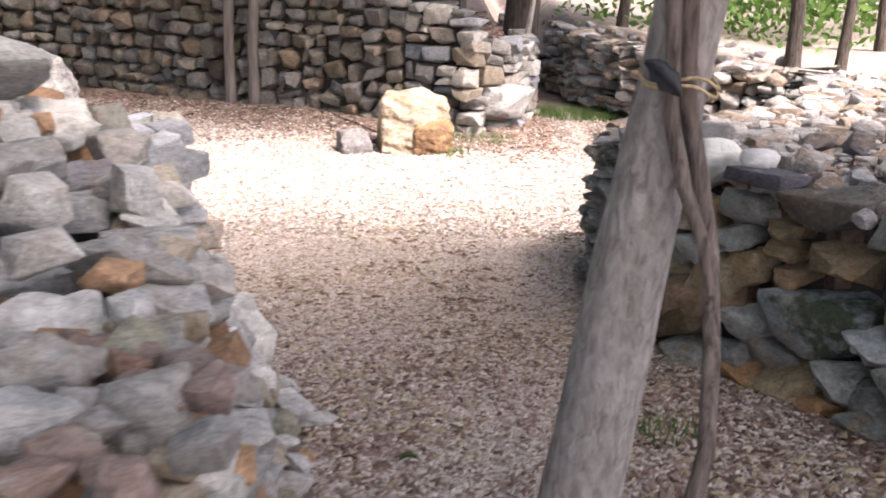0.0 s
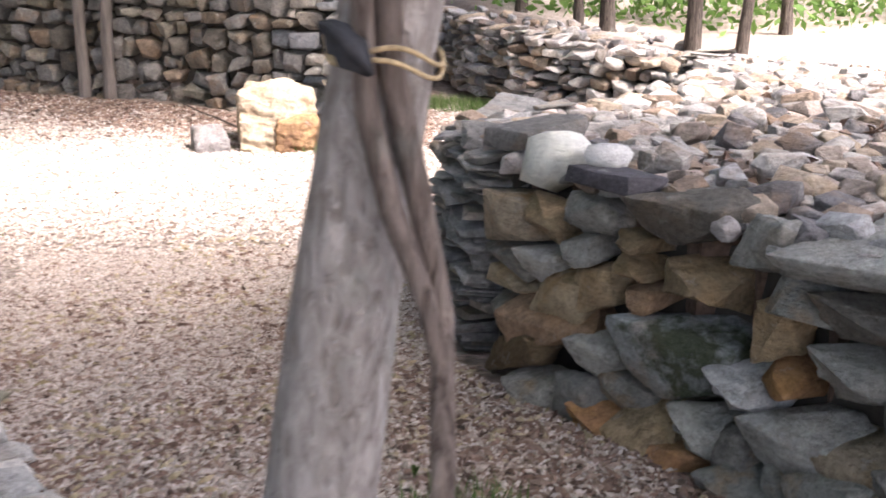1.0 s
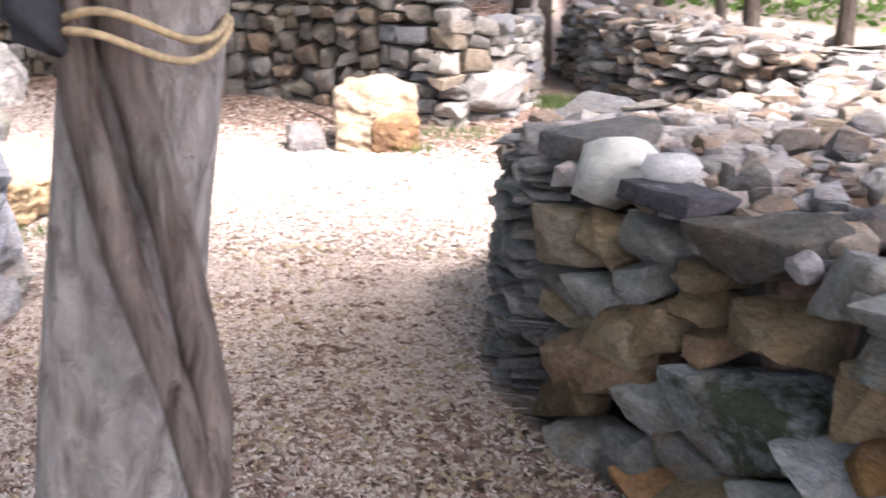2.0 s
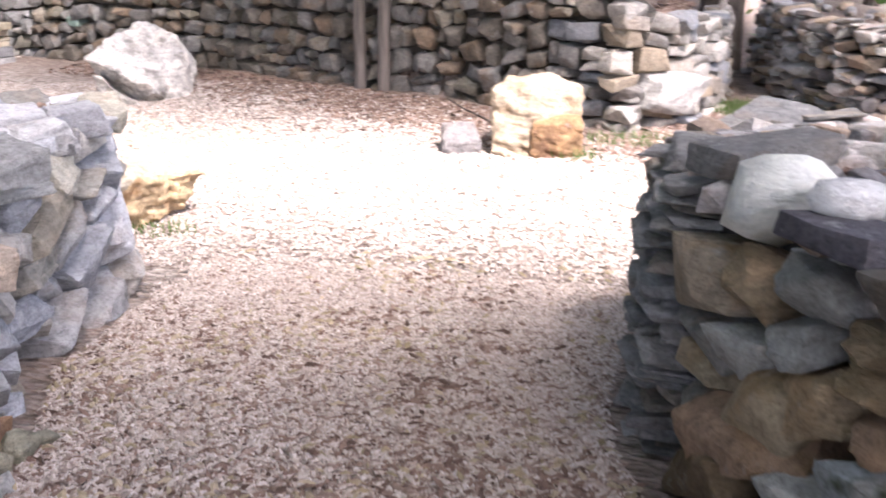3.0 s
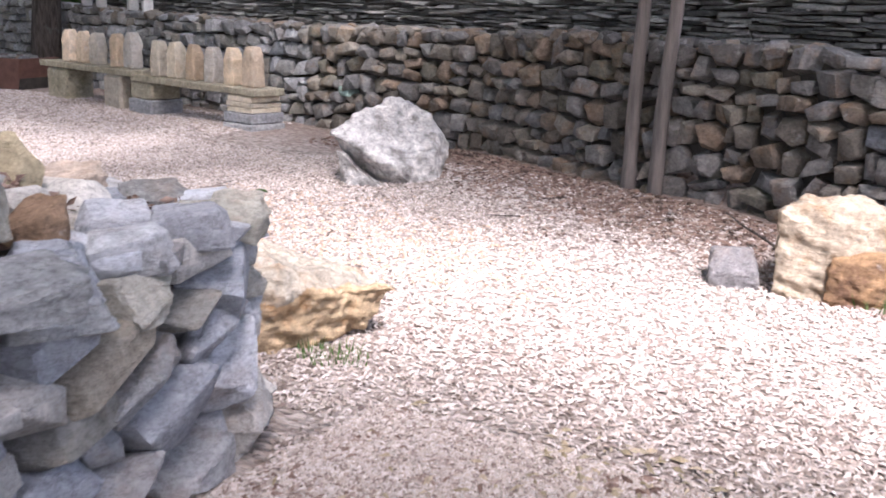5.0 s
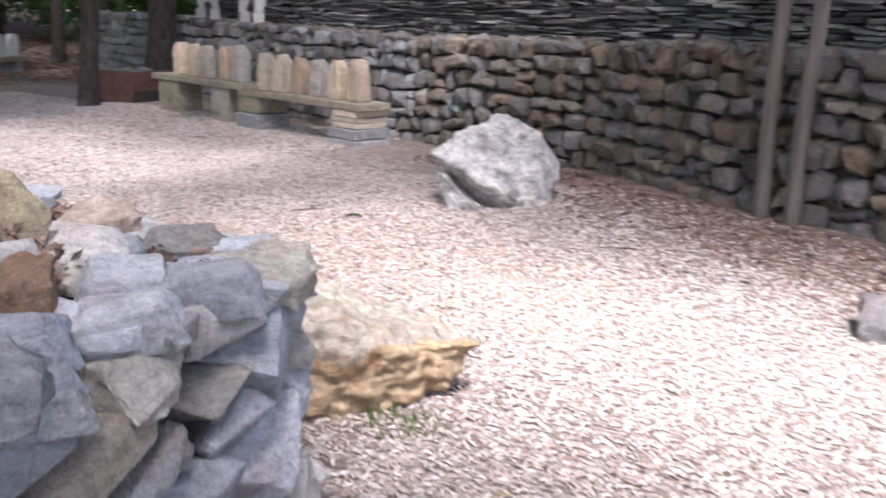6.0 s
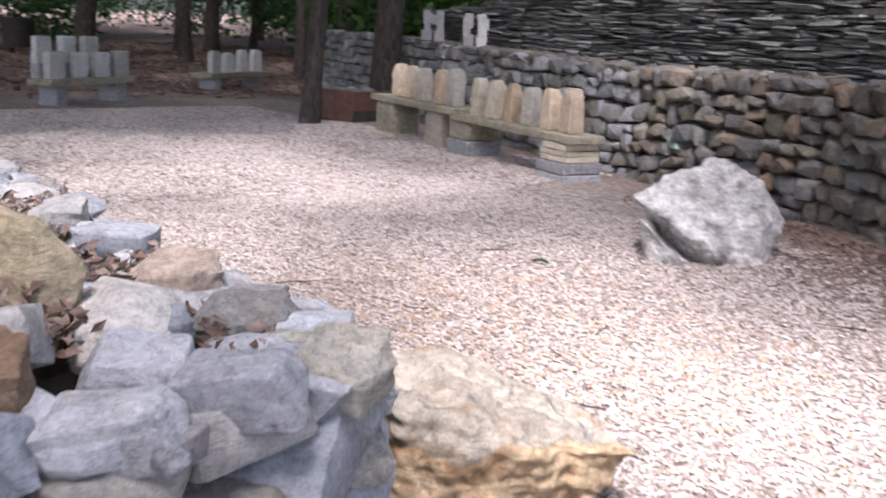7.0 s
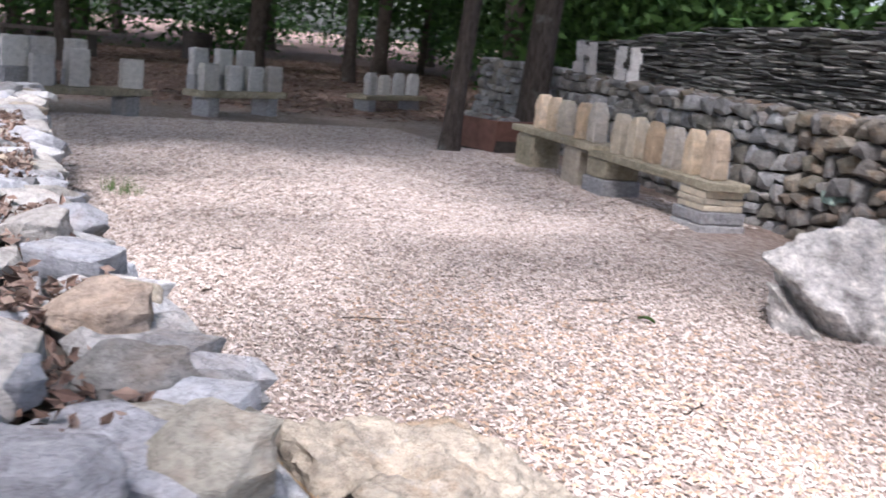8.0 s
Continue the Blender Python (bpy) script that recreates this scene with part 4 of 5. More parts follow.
# ---- trees ----
def tube_bm(pts, radii, sides=14, seed=0, lump=0.06, cap=True, bm=None):
    """A tapering round limb along a line of points."""
    own = bm or bmesh.new()
    rings = []
    pts = [Vector(p) for p in pts]
    for i, (p, r) in enumerate(zip(pts, radii)):
        d = (pts[min(i + 1, len(pts) - 1)] - pts[max(i - 1, 0)]).normalized()
        u = d.cross(Vector((0.31, 0.95, 0.05))).normalized()
        v = d.cross(u)
        ring = []
        for k in range(sides):
            a = 2 * math.pi * k / sides
            q = 1 + lump * noise.noise(Vector((math.cos(a) * 1.6, math.sin(a) * 1.6, p.z * 1.5 + seed))) * 2
            ring.append(own.verts.new(p + (u * math.cos(a) + v * math.sin(a)) * r * q))
        rings.append(ring)
    for a, b in zip(rings, rings[1:]):
        for k in range(sides):
            own.faces.new((a[k], a[(k + 1) % sides], b[(k + 1) % sides], b[k]))
    if cap:
        own.faces.new(rings[0][::-1])
        own.faces.new(rings[-1])
    return own


def bend(a, b, n, sway, seed):
    a, b = Vector(a), Vector(b)
    out = []
    for i in range(n + 1):
        t = i / n
        w = sway * math.sin(math.pi * t)
        out.append(a.lerp(b, t) + Vector((noise.noise(Vector((t * 2.2, seed, 0))), noise.noise(Vector((t * 2.2, seed, 7))), 0)) * w)
    return out


def leaves(name, centres, count, spread, size, material, seed, flat=1.0, curl=0.0):
    """Many small leaves scattered about the given centres."""
    rng = np.random.default_rng(seed)
    c = np.array(centres)[rng.integers(0, len(centres), count)] + rng.normal(0, 1, (count, 3)) * np.array(spread)
    d1 = rng.normal(0, 1, (count, 3)) * np.array((1, 1, flat))
    d1 /= np.linalg.norm(d1, axis=1)[:, None]
    d2 = np.cross(d1, rng.normal(0, 1, (count, 3)))
    d2 /= np.linalg.norm(d2, axis=1)[:, None]
    s = rng.uniform(0.6, 1.3, (count, 1)) * size
    v = np.stack([c - d1 * s, c + d2 * s * 0.45, c + d1 * s, c - d2 * s * 0.45], 1).reshape(-1, 3)
    me = bpy.data.meshes.new(name)
    if curl:
        up = np.cross(d1, d2) * s * curl * rng.uniform(0.3, 1.4, (count, 1))
        v = v.reshape(-1, 4, 3)
        v[:, 1] += up
        v[:, 3] += up * 0.8
        v[:, 2] += up * 0.5
        v = v.reshape(-1, 3)
        me.from_pydata(v.tolist(), [], [t for i in range(count) for t in ((4 * i, 4 * i + 1, 4 * i + 2), (4 * i, 4 * i + 2, 4 * i + 3))])
    else:
        me.from_pydata(v.tolist(), [], [(4 * i, 4 * i + 1, 4 * i + 2, 4 * i + 3) for i in range(count)])
    me.materials.append(material)
    return new(name, me)


def tree(base, top, r0, r1, label, seed, material="dark_bark", crown=None, limbs=5, sides=12, crown_mat="foliage", sway=0.12, leaf=0.09, count=900):
    """A tree: flared trunk, limbs and a loose crown of single leaves."""
    base, top = Vector(base), Vector(top)
    thing = empty("tree", base)
    rng = random.Random(seed)
    pts = bend((0, 0, -0.15), top - base, 14, sway, seed)
    rad = [r0 + (r1 - r0) * i / 14 + 0.35 * r0 * math.exp(-max(0, p.z) / 0.18) for i, p in enumerate(pts)]
    part("trunk", tube_bm(pts, rad, sides, seed), M[material], thing, smooth=60)
    tips = []
    for k in range(limbs):
        i = rng.randrange(8, 14)
        a = rng.uniform(0, 2 * math.pi)
        reach = rng.uniform(1.2, 2.6)
        tip = pts[i] + Vector((math.cos(a) * reach, math.sin(a) * reach, rng.uniform(0.5, 1.6)))
        lp = bend(pts[i], tip, 6, 0.25, seed + k)
        part("limb", tube_bm(lp, [rad[i] * (0.5 - 0.07 * j) for j in range(7)], 7, seed + k), M[material], thing, smooth=60)
        tips += [tip, lp[4], lp[5]]
    if crown:
        cs = [tuple(t) for t in tips] + [tuple((top - base) + Vector((rng.gauss(0, crown[0]), rng.gauss(0, crown[0]), rng.gauss(0, crown[1])))) for _ in range(14)]
        ob = leaves("crown", cs, count, (0.6, 0.6, 0.4), leaf, M[crown_mat], seed)
        ob.parent = thing
    tagged(thing, label, "tree")
    return thing


# the tree in the gap, with a vine stem tied to it
gap_tree = empty("tree", (0.34, 2.36, ground_z(0.34, 2.36)))
axis_pts = [(0.0, 0.0, -0.15), (0.01, 0.0, 0.1), (0.06, 0.0, 0.45), (0.12, 0.0, 0.9), (0.18, 0.0, 1.28), (0.24, 0.02, 1.7), (0.31, 0.03, 2.4), (0.42, 0.05, 3.6), (0.6, 0.1, 6.5)]
part("trunk", tube_bm([p for a, b in zip(axis_pts, axis_pts[1:]) for p in (a, tuple(Vector(a).lerp(Vector(b), 0.5)))] + [axis_pts[-1]],
                      [0.14, 0.128, 0.114, 0.106, 0.1, 0.095, 0.09, 0.085, 0.081, 0.081, 0.085, 0.094, 0.1, 0.1, 0.095, 0.09, 0.08], 28, 3, 0.05), M["bark"], gap_tree, smooth=80)
gl = [tuple(Vector(axis_pts[-1]) + Vector(q)) for q in ((1.5, 0.3, 1.0), (-1.2, 0.8, 1.2), (0.2, -1.4, 1.1))]
for i, tip in enumerate(gl):
    part("limb", tube_bm(bend(axis_pts[-2 + (i > 0)], tip, 6, 0.2, i), [0.06, 0.05, 0.042, 0.035, 0.028, 0.02, 0.012], 8, i), M["bark"], gap_tree, smooth=60)
tagged(gap_tree, "leaning grey-barked tree with a rope tied round it", "tree")

vine = empty("vine_stem", (0.52, 2.17, ground_z(0.52, 2.17)))
part("stem", tube_bm([(0.0, 0.0, -0.1), (0.01, -0.03, 0.12), (0.05, -0.09, 0.3), (0.075, -0.1, 0.48), (0.085, -0.03, 0.68), (0.085, 0.06, 0.9), (0.05, 0.09, 1.08), (0.01, 0.1, 1.26), (0.0, 0.1, 1.5), (0.05, 0.1, 1.9), (0.16, 0.1, 2.6)],
                     [0.026, 0.024, 0.022, 0.021, 0.021, 0.02, 0.02, 0.02, 0.02, 0.018, 0.016], 12, 5, 0.12), M["vine"], vine, smooth=80)
part("stem", tube_bm([(0.088, 0.02, 0.8), (0.06, 0.035, 0.93), (0.01, 0.06, 1.06), (-0.025, 0.08, 1.2), (-0.035, 0.09, 1.45), (0.0, 0.1, 1.8), (0.08, 0.1, 2.3)], [0.013, 0.016, 0.018, 0.018, 0.017, 0.016, 0.014], 10, 9, 0.12), M["vine"], vine, smooth=80)
tagged(vine, "twisted double vine stem leaning against the grey tree", "vine")


def torus_bm(centre, rx, ry, r, tilt, sides=36, tube=8):
    bm = bmesh.new()
    rot = Euler(tilt).to_matrix()
    rings = []
    for i in range(sides):
        a = 2 * math.pi * i / sides
        c = Vector((math.cos(a) * rx, math.sin(a) * ry, 0.012 * math.sin(3 * a)))
        o = Vector((math.cos(a), math.sin(a), 0))
        rings.append([bm.verts.new(Vector(centre) + rot @ (c + o * math.cos(b) * r + Vector((0, 0, math.sin(b) * r)))) for b in [2 * math.pi * k / tube for k in range(tube)]])
    for i in range(sides):
        a, b = rings[i], rings[(i + 1) % sides]
        for k in range(tube):
            bm.faces.new((a[k], a[(k + 1) % tube], b[(k + 1) % tube], b[k]))
    return bm


rope = empty("rope", (0.522, 2.33, 1.185))
part("loop", torus_bm((0, 0, 0.0), 0.088, 0.118, 0.004, (0.04, 0.14, 0)), M["rope"], rope, smooth=80)
part("loop", torus_bm((0, 0, 0.006), 0.086, 0.115, 0.004, (-0.06, 0.06, 0.1)), M["rope"], rope, smooth=80)
part("knot", tube_bm([(-0.02, -0.12, -0.012), (-0.032, -0.122, 0.004), (-0.043, -0.118, 0.018), (-0.055, -0.11, 0.03), (-0.064, -0.1, 0.036), (-0.078, -0.09, 0.05), (-0.095, -0.085, 0.054)], [0.004, 0.012, 0.02, 0.016, 0.019, 0.01, 0.003], 16, 2, 0.5), M["black_cloth"], rope, "knotted black cord", 80)
tagged(rope, "tan rope and black cord tied round the tree", "rope")

# ---- boulders ----
def hewn_rock(at, turn, lumps, look_of, seed, rough=0.03, groove=0.0, broken=0.0):
    """A large rock of one or more broken lumps, each a hull of a few corners, worn, split along its bedding and pitted."""
    whole = bmesh.new()
    for i, (corners, slot) in enumerate(lumps):
        bm = bmesh.new()
        made = [bm.verts.new(c) for c in corners]
        bmesh.ops.convex_hull(bm, input=made)
        bmesh.ops.delete(bm, geom=[v for v in bm.verts if not v.link_faces], context="VERTS")
        for longest in (0.24, 0.12, 0.06, 0.035, 0.022):
            bmesh.ops.triangulate(bm, faces=bm.faces[:])
            bmesh.ops.subdivide_edges(bm, edges=[e for e in bm.edges if e.calc_length() > longest], cuts=1)
            if longest == 0.06:
                bmesh.ops.triangulate(bm, faces=bm.faces[:])
                bmesh.ops.smooth_vert(bm, verts=bm.verts[:], factor=0.5, use_axis_x=True, use_axis_y=True, use_axis_z=True)
        bmesh.ops.triangulate(bm, faces=bm.faces[:])
        bm.normal_update()
        shifts = []
        for v in bm.verts:
            q = v.co * 3.0 + Vector((seed * 3.1, i * 5.0, 0))
            bed = Vector((q.x * 0.6, q.y * 0.6, q.z * 3.2 + q.x * 1.1))
            k = noise.noise(q) * 1.3 + noise.noise(q * 2.7) * 0.9 - abs(noise.noise(q * 4.5)) * 0.7 + noise.noise(q * 11) * 0.35
            k += groove * (noise.noise(bed * 2.2) + 0.6 * noise.noise(bed * 5.0))
            k -= 1.6 * max(0.0, noise.noise(q * 1.9 + Vector((4, 4, 4))) - 0.18)
            shifts.append(v.normal * k * rough)
        for v, d in zip(bm.verts, shifts):
            v.co += d
        for f in bm.faces:
            c = f.calc_center_median()
            f.material_index = 1 if broken and c.z + 0.12 * noise.noise(c * 5) < broken and f.normal.x - f.normal.y > 0.2 else slot
        me = bpy.data.meshes.new("lump")
        bm.to_mesh(me)
        bm.free()
        whole.from_mesh(me)
        bpy.data.meshes.remove(me)
    label, kinds = look_of
    ob = mesh_object("boulder", whole, M[kinds[0]], 60)
    for extra in kinds[1:]:
        ob.data.materials.append(M[extra])
    ob.matrix_basis = pose(*at, 0, 0, turn)
    return tagged(ob, label, "boulder")


# pale boulder tipped on its edge, with a split-off slab under its overhang
hewn_rock((-4.03, 10.06, ground_z(-4.03, 10.06) - 0.09), 45, [
    ([(0.05, 0.05, 0.76), (-0.33, -0.02, 0.62), (-0.52, 0.02, 0.47), (-0.46, -0.2, 0.43), (0.50, 0.06, 0.36), (0.43, 0.1, 0.1), (-0.06, -0.36, 0.24), (0.14, -0.30, 0.02),
      (0.34, -0.2, 0.36), (0.32, -0.22, 0.08), (0.3, 0.02, 0.63), (-0.3, 0.4, 0.4), (0.3, 0.42, 0.3), (-0.05, 0.4, 0.02), (0.3, 0.3, 0.0), (0.05, -0.12, -0.04), (-0.3, 0.1, 0.16)], 0),
    ([(-0.47, -0.06, 0.33), (-0.41, -0.2, 0.29), (-0.13, -0.32, 0.05), (-0.08, -0.2, 0.0), (-0.44, 0.06, 0.02), (-0.38, -0.2, -0.02), (-0.3, 0.12, 0.26), (-0.1, -0.3, -0.03)], 0)],
    ("large pale weathered boulder tipped on its edge on the ground", ["boulder"]), 5, 0.028, 0.3)
# ochre boulder before the wall end, with a rusty broken corner
hewn_rock((-0.27, 8.98, ground_z(-0.27, 8.98) - 0.03), 10, [
    ([(-0.31, -0.24, 0.0), (-0.33, -0.2, 0.50), (-0.26, 0.2, 0.52), (-0.3, 0.25, 0.0), (0.02, -0.18, 0.56), (0.08, 0.1, 0.59), (0.2, -0.14, 0.53), (0.30, -0.12, 0.42), (0.3, 0.2, 0.46), (0.28, 0.25, 0.0), (0.26, -0.16, 0.0),
      (-0.05, -0.27, 0.35), (-0.05, -0.26, 0.0)], 0),
    ([(-0.05, -0.31, 0.0), (-0.04, -0.29, 0.29), (0.28, -0.25, 0.32), (0.31, -0.24, 0.0), (0.3, 0.0, 0.3), (0.3, 0.0, 0.0), (0.0, 0.0, 0.3), (0.0, 0.0, 0.0), (0.12, -0.33, 0.2)], 1)],
    ("pale ochre boulder with a rusty broken corner", ["sandy_rock", "rusty"]), 8, 0.022, 0.6)
hewn_rock((-0.80, 8.80, ground_z(-0.8, 8.8) - 0.02), 20, [
    ([(-0.13, -0.12, 0.0), (0.14, -0.13, 0.0), (0.13, 0.13, 0.0), (-0.12, 0.13, 0.0), (-0.11, -0.05, 0.22), (0.1, -0.06, 0.23), (0.12, 0.1, 0.2), (-0.12, 0.12, 0.2), (-0.13, -0.14, 0.11), (0.15, -0.15, 0.1)], 0)],
    ("small grey angular stone lying on the ground", ["tops_grey"]), 21, 0.012)
# pitted rock leaning against the corner of the low wall
hewn_rock((-2.15, 6.55, ground_z(-2.15, 6.55) - 0.03), 0, [
    ([(-0.5, -0.42, 0.0), (0.02, -0.3, 0.0), (0.16, -0.12, 0.0), (0.24, 0.22, 0.0), (-0.3, 0.45, 0.0), (-0.6, 0.2, 0.0), (0.44, 0.36, 0.27), (0.30, 0.0, 0.29), (0.16, -0.2, 0.24),
      (0.04, -0.36, 0.44), (0.14, 0.02, 0.41), (-0.1, 0.3, 0.38), (-0.42, 0.1, 0.42), (-0.4, -0.4, 0.46), (0.14, 0.38, 0.32)], 0)],
    ("pitted pale ochre rock leaning on the corner of the low wall", ["pale_rock", "ochre"]), 13, 0.036, 0.45, 0.32)

# ---- posts against the back wall ----
for x, y, tx in ((-2.24, 10.72, 0.05), (-1.99, 10.64, 0.10)):
    z = ground_z(x, y)
    p = mesh_object("post", tube_bm(bend((0, 0, -0.1), (tx, 0.05, 2.7), 8, 0.05, x), [0.062, 0.058, 0.055, 0.053, 0.052, 0.05, 0.05, 0.048, 0.046], 12, x), M["post"], 60)
    p.location = (x, y, z)
    tagged(p, "slim weathered wooden pole standing against the wall", "post", "poles by the wall")


# ---- benches with standing stones ----
def slab_bm(size, seed, jag=0.012, n=3):
    bm = bmesh.new()
    bmesh.ops.create_cube(bm, size=1.0)
    bmesh.ops.subdivide_edges(bm, edges=bm.edges[:], cuts=n, use_grid_fill=True)
    for v in bm.verts:
        v.co = Vector([c * s for c, s in zip(v.co, size)])
        q = v.co * 6 + Vector((seed, 0, 0))
        v.co += Vector((noise.noise(q), noise.noise(q + Vector((5, 0, 0))), noise.noise(q + Vector((0, 5, 0))))) * jag
    bmesh.ops.bevel(bm, geom=[e for e in bm.edges if e.calc_face_angle(0) > 1.0], offset=min(size) * 0.08, segments=1, affect="EDGES")
    return bm


def tablet_bm(w, d, h, seed, shoulder=0.22, head=0.6):
    """A standing cut stone with knocked-off shoulders."""
    bm = slab_bm((w, d, h), seed, 0.006, 5)
    for v in bm.verts:
        t = (v.co.z / h + 0.5)
        k = 1 - (1 - head) * smooth_step(1 - shoulder, 1.0, t)
        v.co.x *= k
        v.co.y *= 0.5 + 0.5 * k
        v.co.z += h / 2 + 0.01 * noise.noise(v.co * 9 + Vector((seed, 0, 0)))
        v.co.x += 0.016 * noise.noise(Vector((seed, v.co.z * 8, 0)))
        q = v.co * 16 + Vector((0, seed, 0))
        v.co += Vector((noise.noise(q), noise.noise(q + Vector((7, 0, 0))), 0)) * 0.011
    return bm


def standing_stone(at, turn, size, material, label, seed, group, **kw):
    ob = mesh_object("standing_stone", tablet_bm(*size, seed, **kw), M[material], 35)
    ob.matrix_basis = pose(*at, 0, 0, turn)
    return tagged(ob, label, "cut stone", group)


def along(a, b, t):
    return a[0] + (b[0] - a[0]) * t, a[1] + (b[1] - a[1]) * t


# long bench before the back wall: two stone planks on four piers
A, B = (-6.92, 11.66), (-11.3, 12.36)
turn = math.degrees(math.atan2(B[1] - A[1], B[0] - A[0]))
GZ = ground_z(-8.5, 11.9)
bench = empty("stone_bench", (*A, GZ), turn)
L = math.hypot(B[0] - A[0], B[1] - A[1])
def plank(x0, x1, z, seed, w=0.42, th=0.075):
    bm = slab_bm((x1 - x0, w, th), seed, 0.008, 4)
    bmesh.ops.translate(bm, vec=((x0 + x1) / 2, 0, z), verts=bm.verts[:])
    return bm
SEAT = 0.42
part("plank", plank(-0.12, L * 0.52, SEAT, 1), M["plank"], bench, "weathered stone plank")
part("plank", plank(L * 0.5, L + 0.12, SEAT + 0.05, 2), M["plank"], bench, "weathered stone plank")
def pier(x, layers, w=0.42):
    z, lowest = -0.04, None
    for i, (h, mt, k) in enumerate(layers):
        bm = slab_bm((w * k, 0.40 * k, h - 0.006), x * 7 + i, 0.01, 3)
        bmesh.ops.translate(bm, vec=(x, 0, z + h / 2), verts=bm.verts[:])
        block = part("pier" if lowest is None else "pier_block", bm, M[mt], lowest or bench)
        lowest = lowest or block
        z += h
pier(0.16, [(0.12, "block", 1.16), (0.115, "block", 1.13), (0.06, "cream", 1.0), (0.055, "cream", 1.03), (0.07, "cream", 0.98)], 0.44)
pier(L * 0.47, [(0.22, "block", 1.1), (0.20, "plank", 1.0)], 0.46)
pier(L * 0.62, [(0.46, "cream", 1.0)], 0.40)
pier(L * 0.93, [(0.46, "plank", 1.0)], 0.52)
tagged(bench, "long low bench of stone planks on block piers", "bench")
sizes = ((0.20, 0.17, 0.44), (0.18, 0.15, 0.41), (0.19, 0.15, 0.40), (0.17, 0.15, 0.41), (0.19, 0.16, 0.42), (0.18, 0.15, 0.42))
TANS = (0, 1, 3, 7, 9, 10)
for i in range(11):
    k = (0.035 + i * 0.082) if i < 6 else (0.575 + (i - 6) * 0.078 + (0.03 if i > 7 else 0))
    x, y = along(A, B, k)
    w, d, h = sizes[i % 6]
    standing_stone((x, y, GZ + SEAT + (0.036 if i < 6 else 0.086)), turn + (i * 37 % 11) - 5, (w, d, h), "tan_cut" if i in TANS else "cream", ("orange-tan" if i in TANS else "cream") + " cut stone with chipped shoulders standing on the bench", i + 3, "standing stones on the long bench", head=0.5 + 0.05 * (i % 3), shoulder=0.3)

# planter of rocks between the trees
px, py = -12.95, 12.72
pz = ground_z(px, py)
planter = empty("planter", (px, py, pz), 10)
bm = bmesh.new()
for (x0, x1, y0, y1) in ((-0.62, 0.62, -0.4, -0.33), (-0.62, 0.62, 0.33, 0.4), (-0.62, -0.55, -0.33, 0.33), (0.55, 0.62, -0.33, 0.33)):
    r = bmesh.ops.create_cube(bm, size=1.0)
    bmesh.ops.transform(bm, matrix=Matrix.Translation(((x0 + x1) / 2, (y0 + y1) / 2, 0.22)) @ Matrix.Diagonal((x1 - x0, y1 - y0, 0.5, 1)), verts=r["verts"])
for v in bm.verts:
    if v.co.z < 0.1:
        v.co.x, v.co.y = v.co.x * 0.8, v.co.y * 0.8
part("box", bm, M["terracotta"], planter, "reddish-brown box", 0)
bm = bmesh.new()
r = bmesh.ops.create_cube(bm, size=1.0)
bmesh.ops.transform(bm, matrix=Matrix.Translation((0, 0, 0.2)) @ Matrix.Diagonal((1.1, 0.66, 0.46, 1)), verts=r["verts"])
part("soil", bm, M["core"], planter, "", 0)
tagged(planter, "reddish-brown planter box heaped with pale stones", "planter")
rng = random.Random(5)
for i in range(12):
    ob = new("stone", rng.choice(protos("round", "light")))
    w = rng.uniform(0.16, 0.26)
    ob.matrix_basis = pose(px - 0.5 + i * 0.095, py + rng.uniform(-0.25, 0.2), pz + 0.46, 0, 0, rng.uniform(0, 90)) @ Matrix.Diagonal((w, w * 0.8, w * 0.6, 1))
    tagged(ob, "pale stone heaped in the planter box", "stone", "stones in the planter")


def far_bench(a, b, stones, seed, material, seat=0.36, leg_mat="block", h=0.55, head=1.0):
    z = min(ground_z(*a), ground_z(*b))
    tn = math.degrees(math.atan2(b[1] - a[1], b[0] - a[0]))
    n = math.hypot(b[0] - a[0], b[1] - a[1])
    th = empty("stone_bench", (*a, z), tn)
    bm = slab_bm((n + 0.2, 0.5, 0.1), seed, 0.012, 4)
    bmesh.ops.translate(bm, vec=(n / 2, 0, seat), verts=bm.verts[:])
    part("plank", bm, M["plank"], th)
    for k in (0.1, 0.9):
        bm = slab_bm((0.24, 0.4, seat), seed + k, 0.012, 3)
        bmesh.ops.translate(bm, vec=(n * k, 0, seat / 2 - 0.05), verts=bm.verts[:])
        part("leg", bm, M[leg_mat], th)
    tagged(th, "low stone bench at the edge of the wood", "bench", "far benches")
    for i, (k, back_row, w, hh) in enumerate(stones):
        x, y = along(a, b, k)
        c = pose(0, 0, 0, 0, 0, tn) @ Vector((0, -0.17 if back_row else 0.08, 0))
        zz = z + seat + 0.05
        if back_row:
            zz += 0.22
            riser = mesh_object("pedestal_block", slab_bm((w * 1.05, 0.2, 0.24), seed + i, 0.008, 3), M["block"], 35)
            riser.matrix_basis = pose(x + c.x, y + c.y, z + seat + 0.05 + 0.11, 0, 0, tn)
            tagged(riser, "grey block raising a stone at the back of the bench", "block")
        standing_stone((x + c.x, y + c.y, zz), tn + (i * 53 % 13) - 6, (w, 0.14, hh), material, "flat grey stone tablet standing on the far bench", seed + i * 3, "tablets on the far benches", shoulder=0.06 if head == 1 else 0.2, head=0.94 if head == 1 else head)


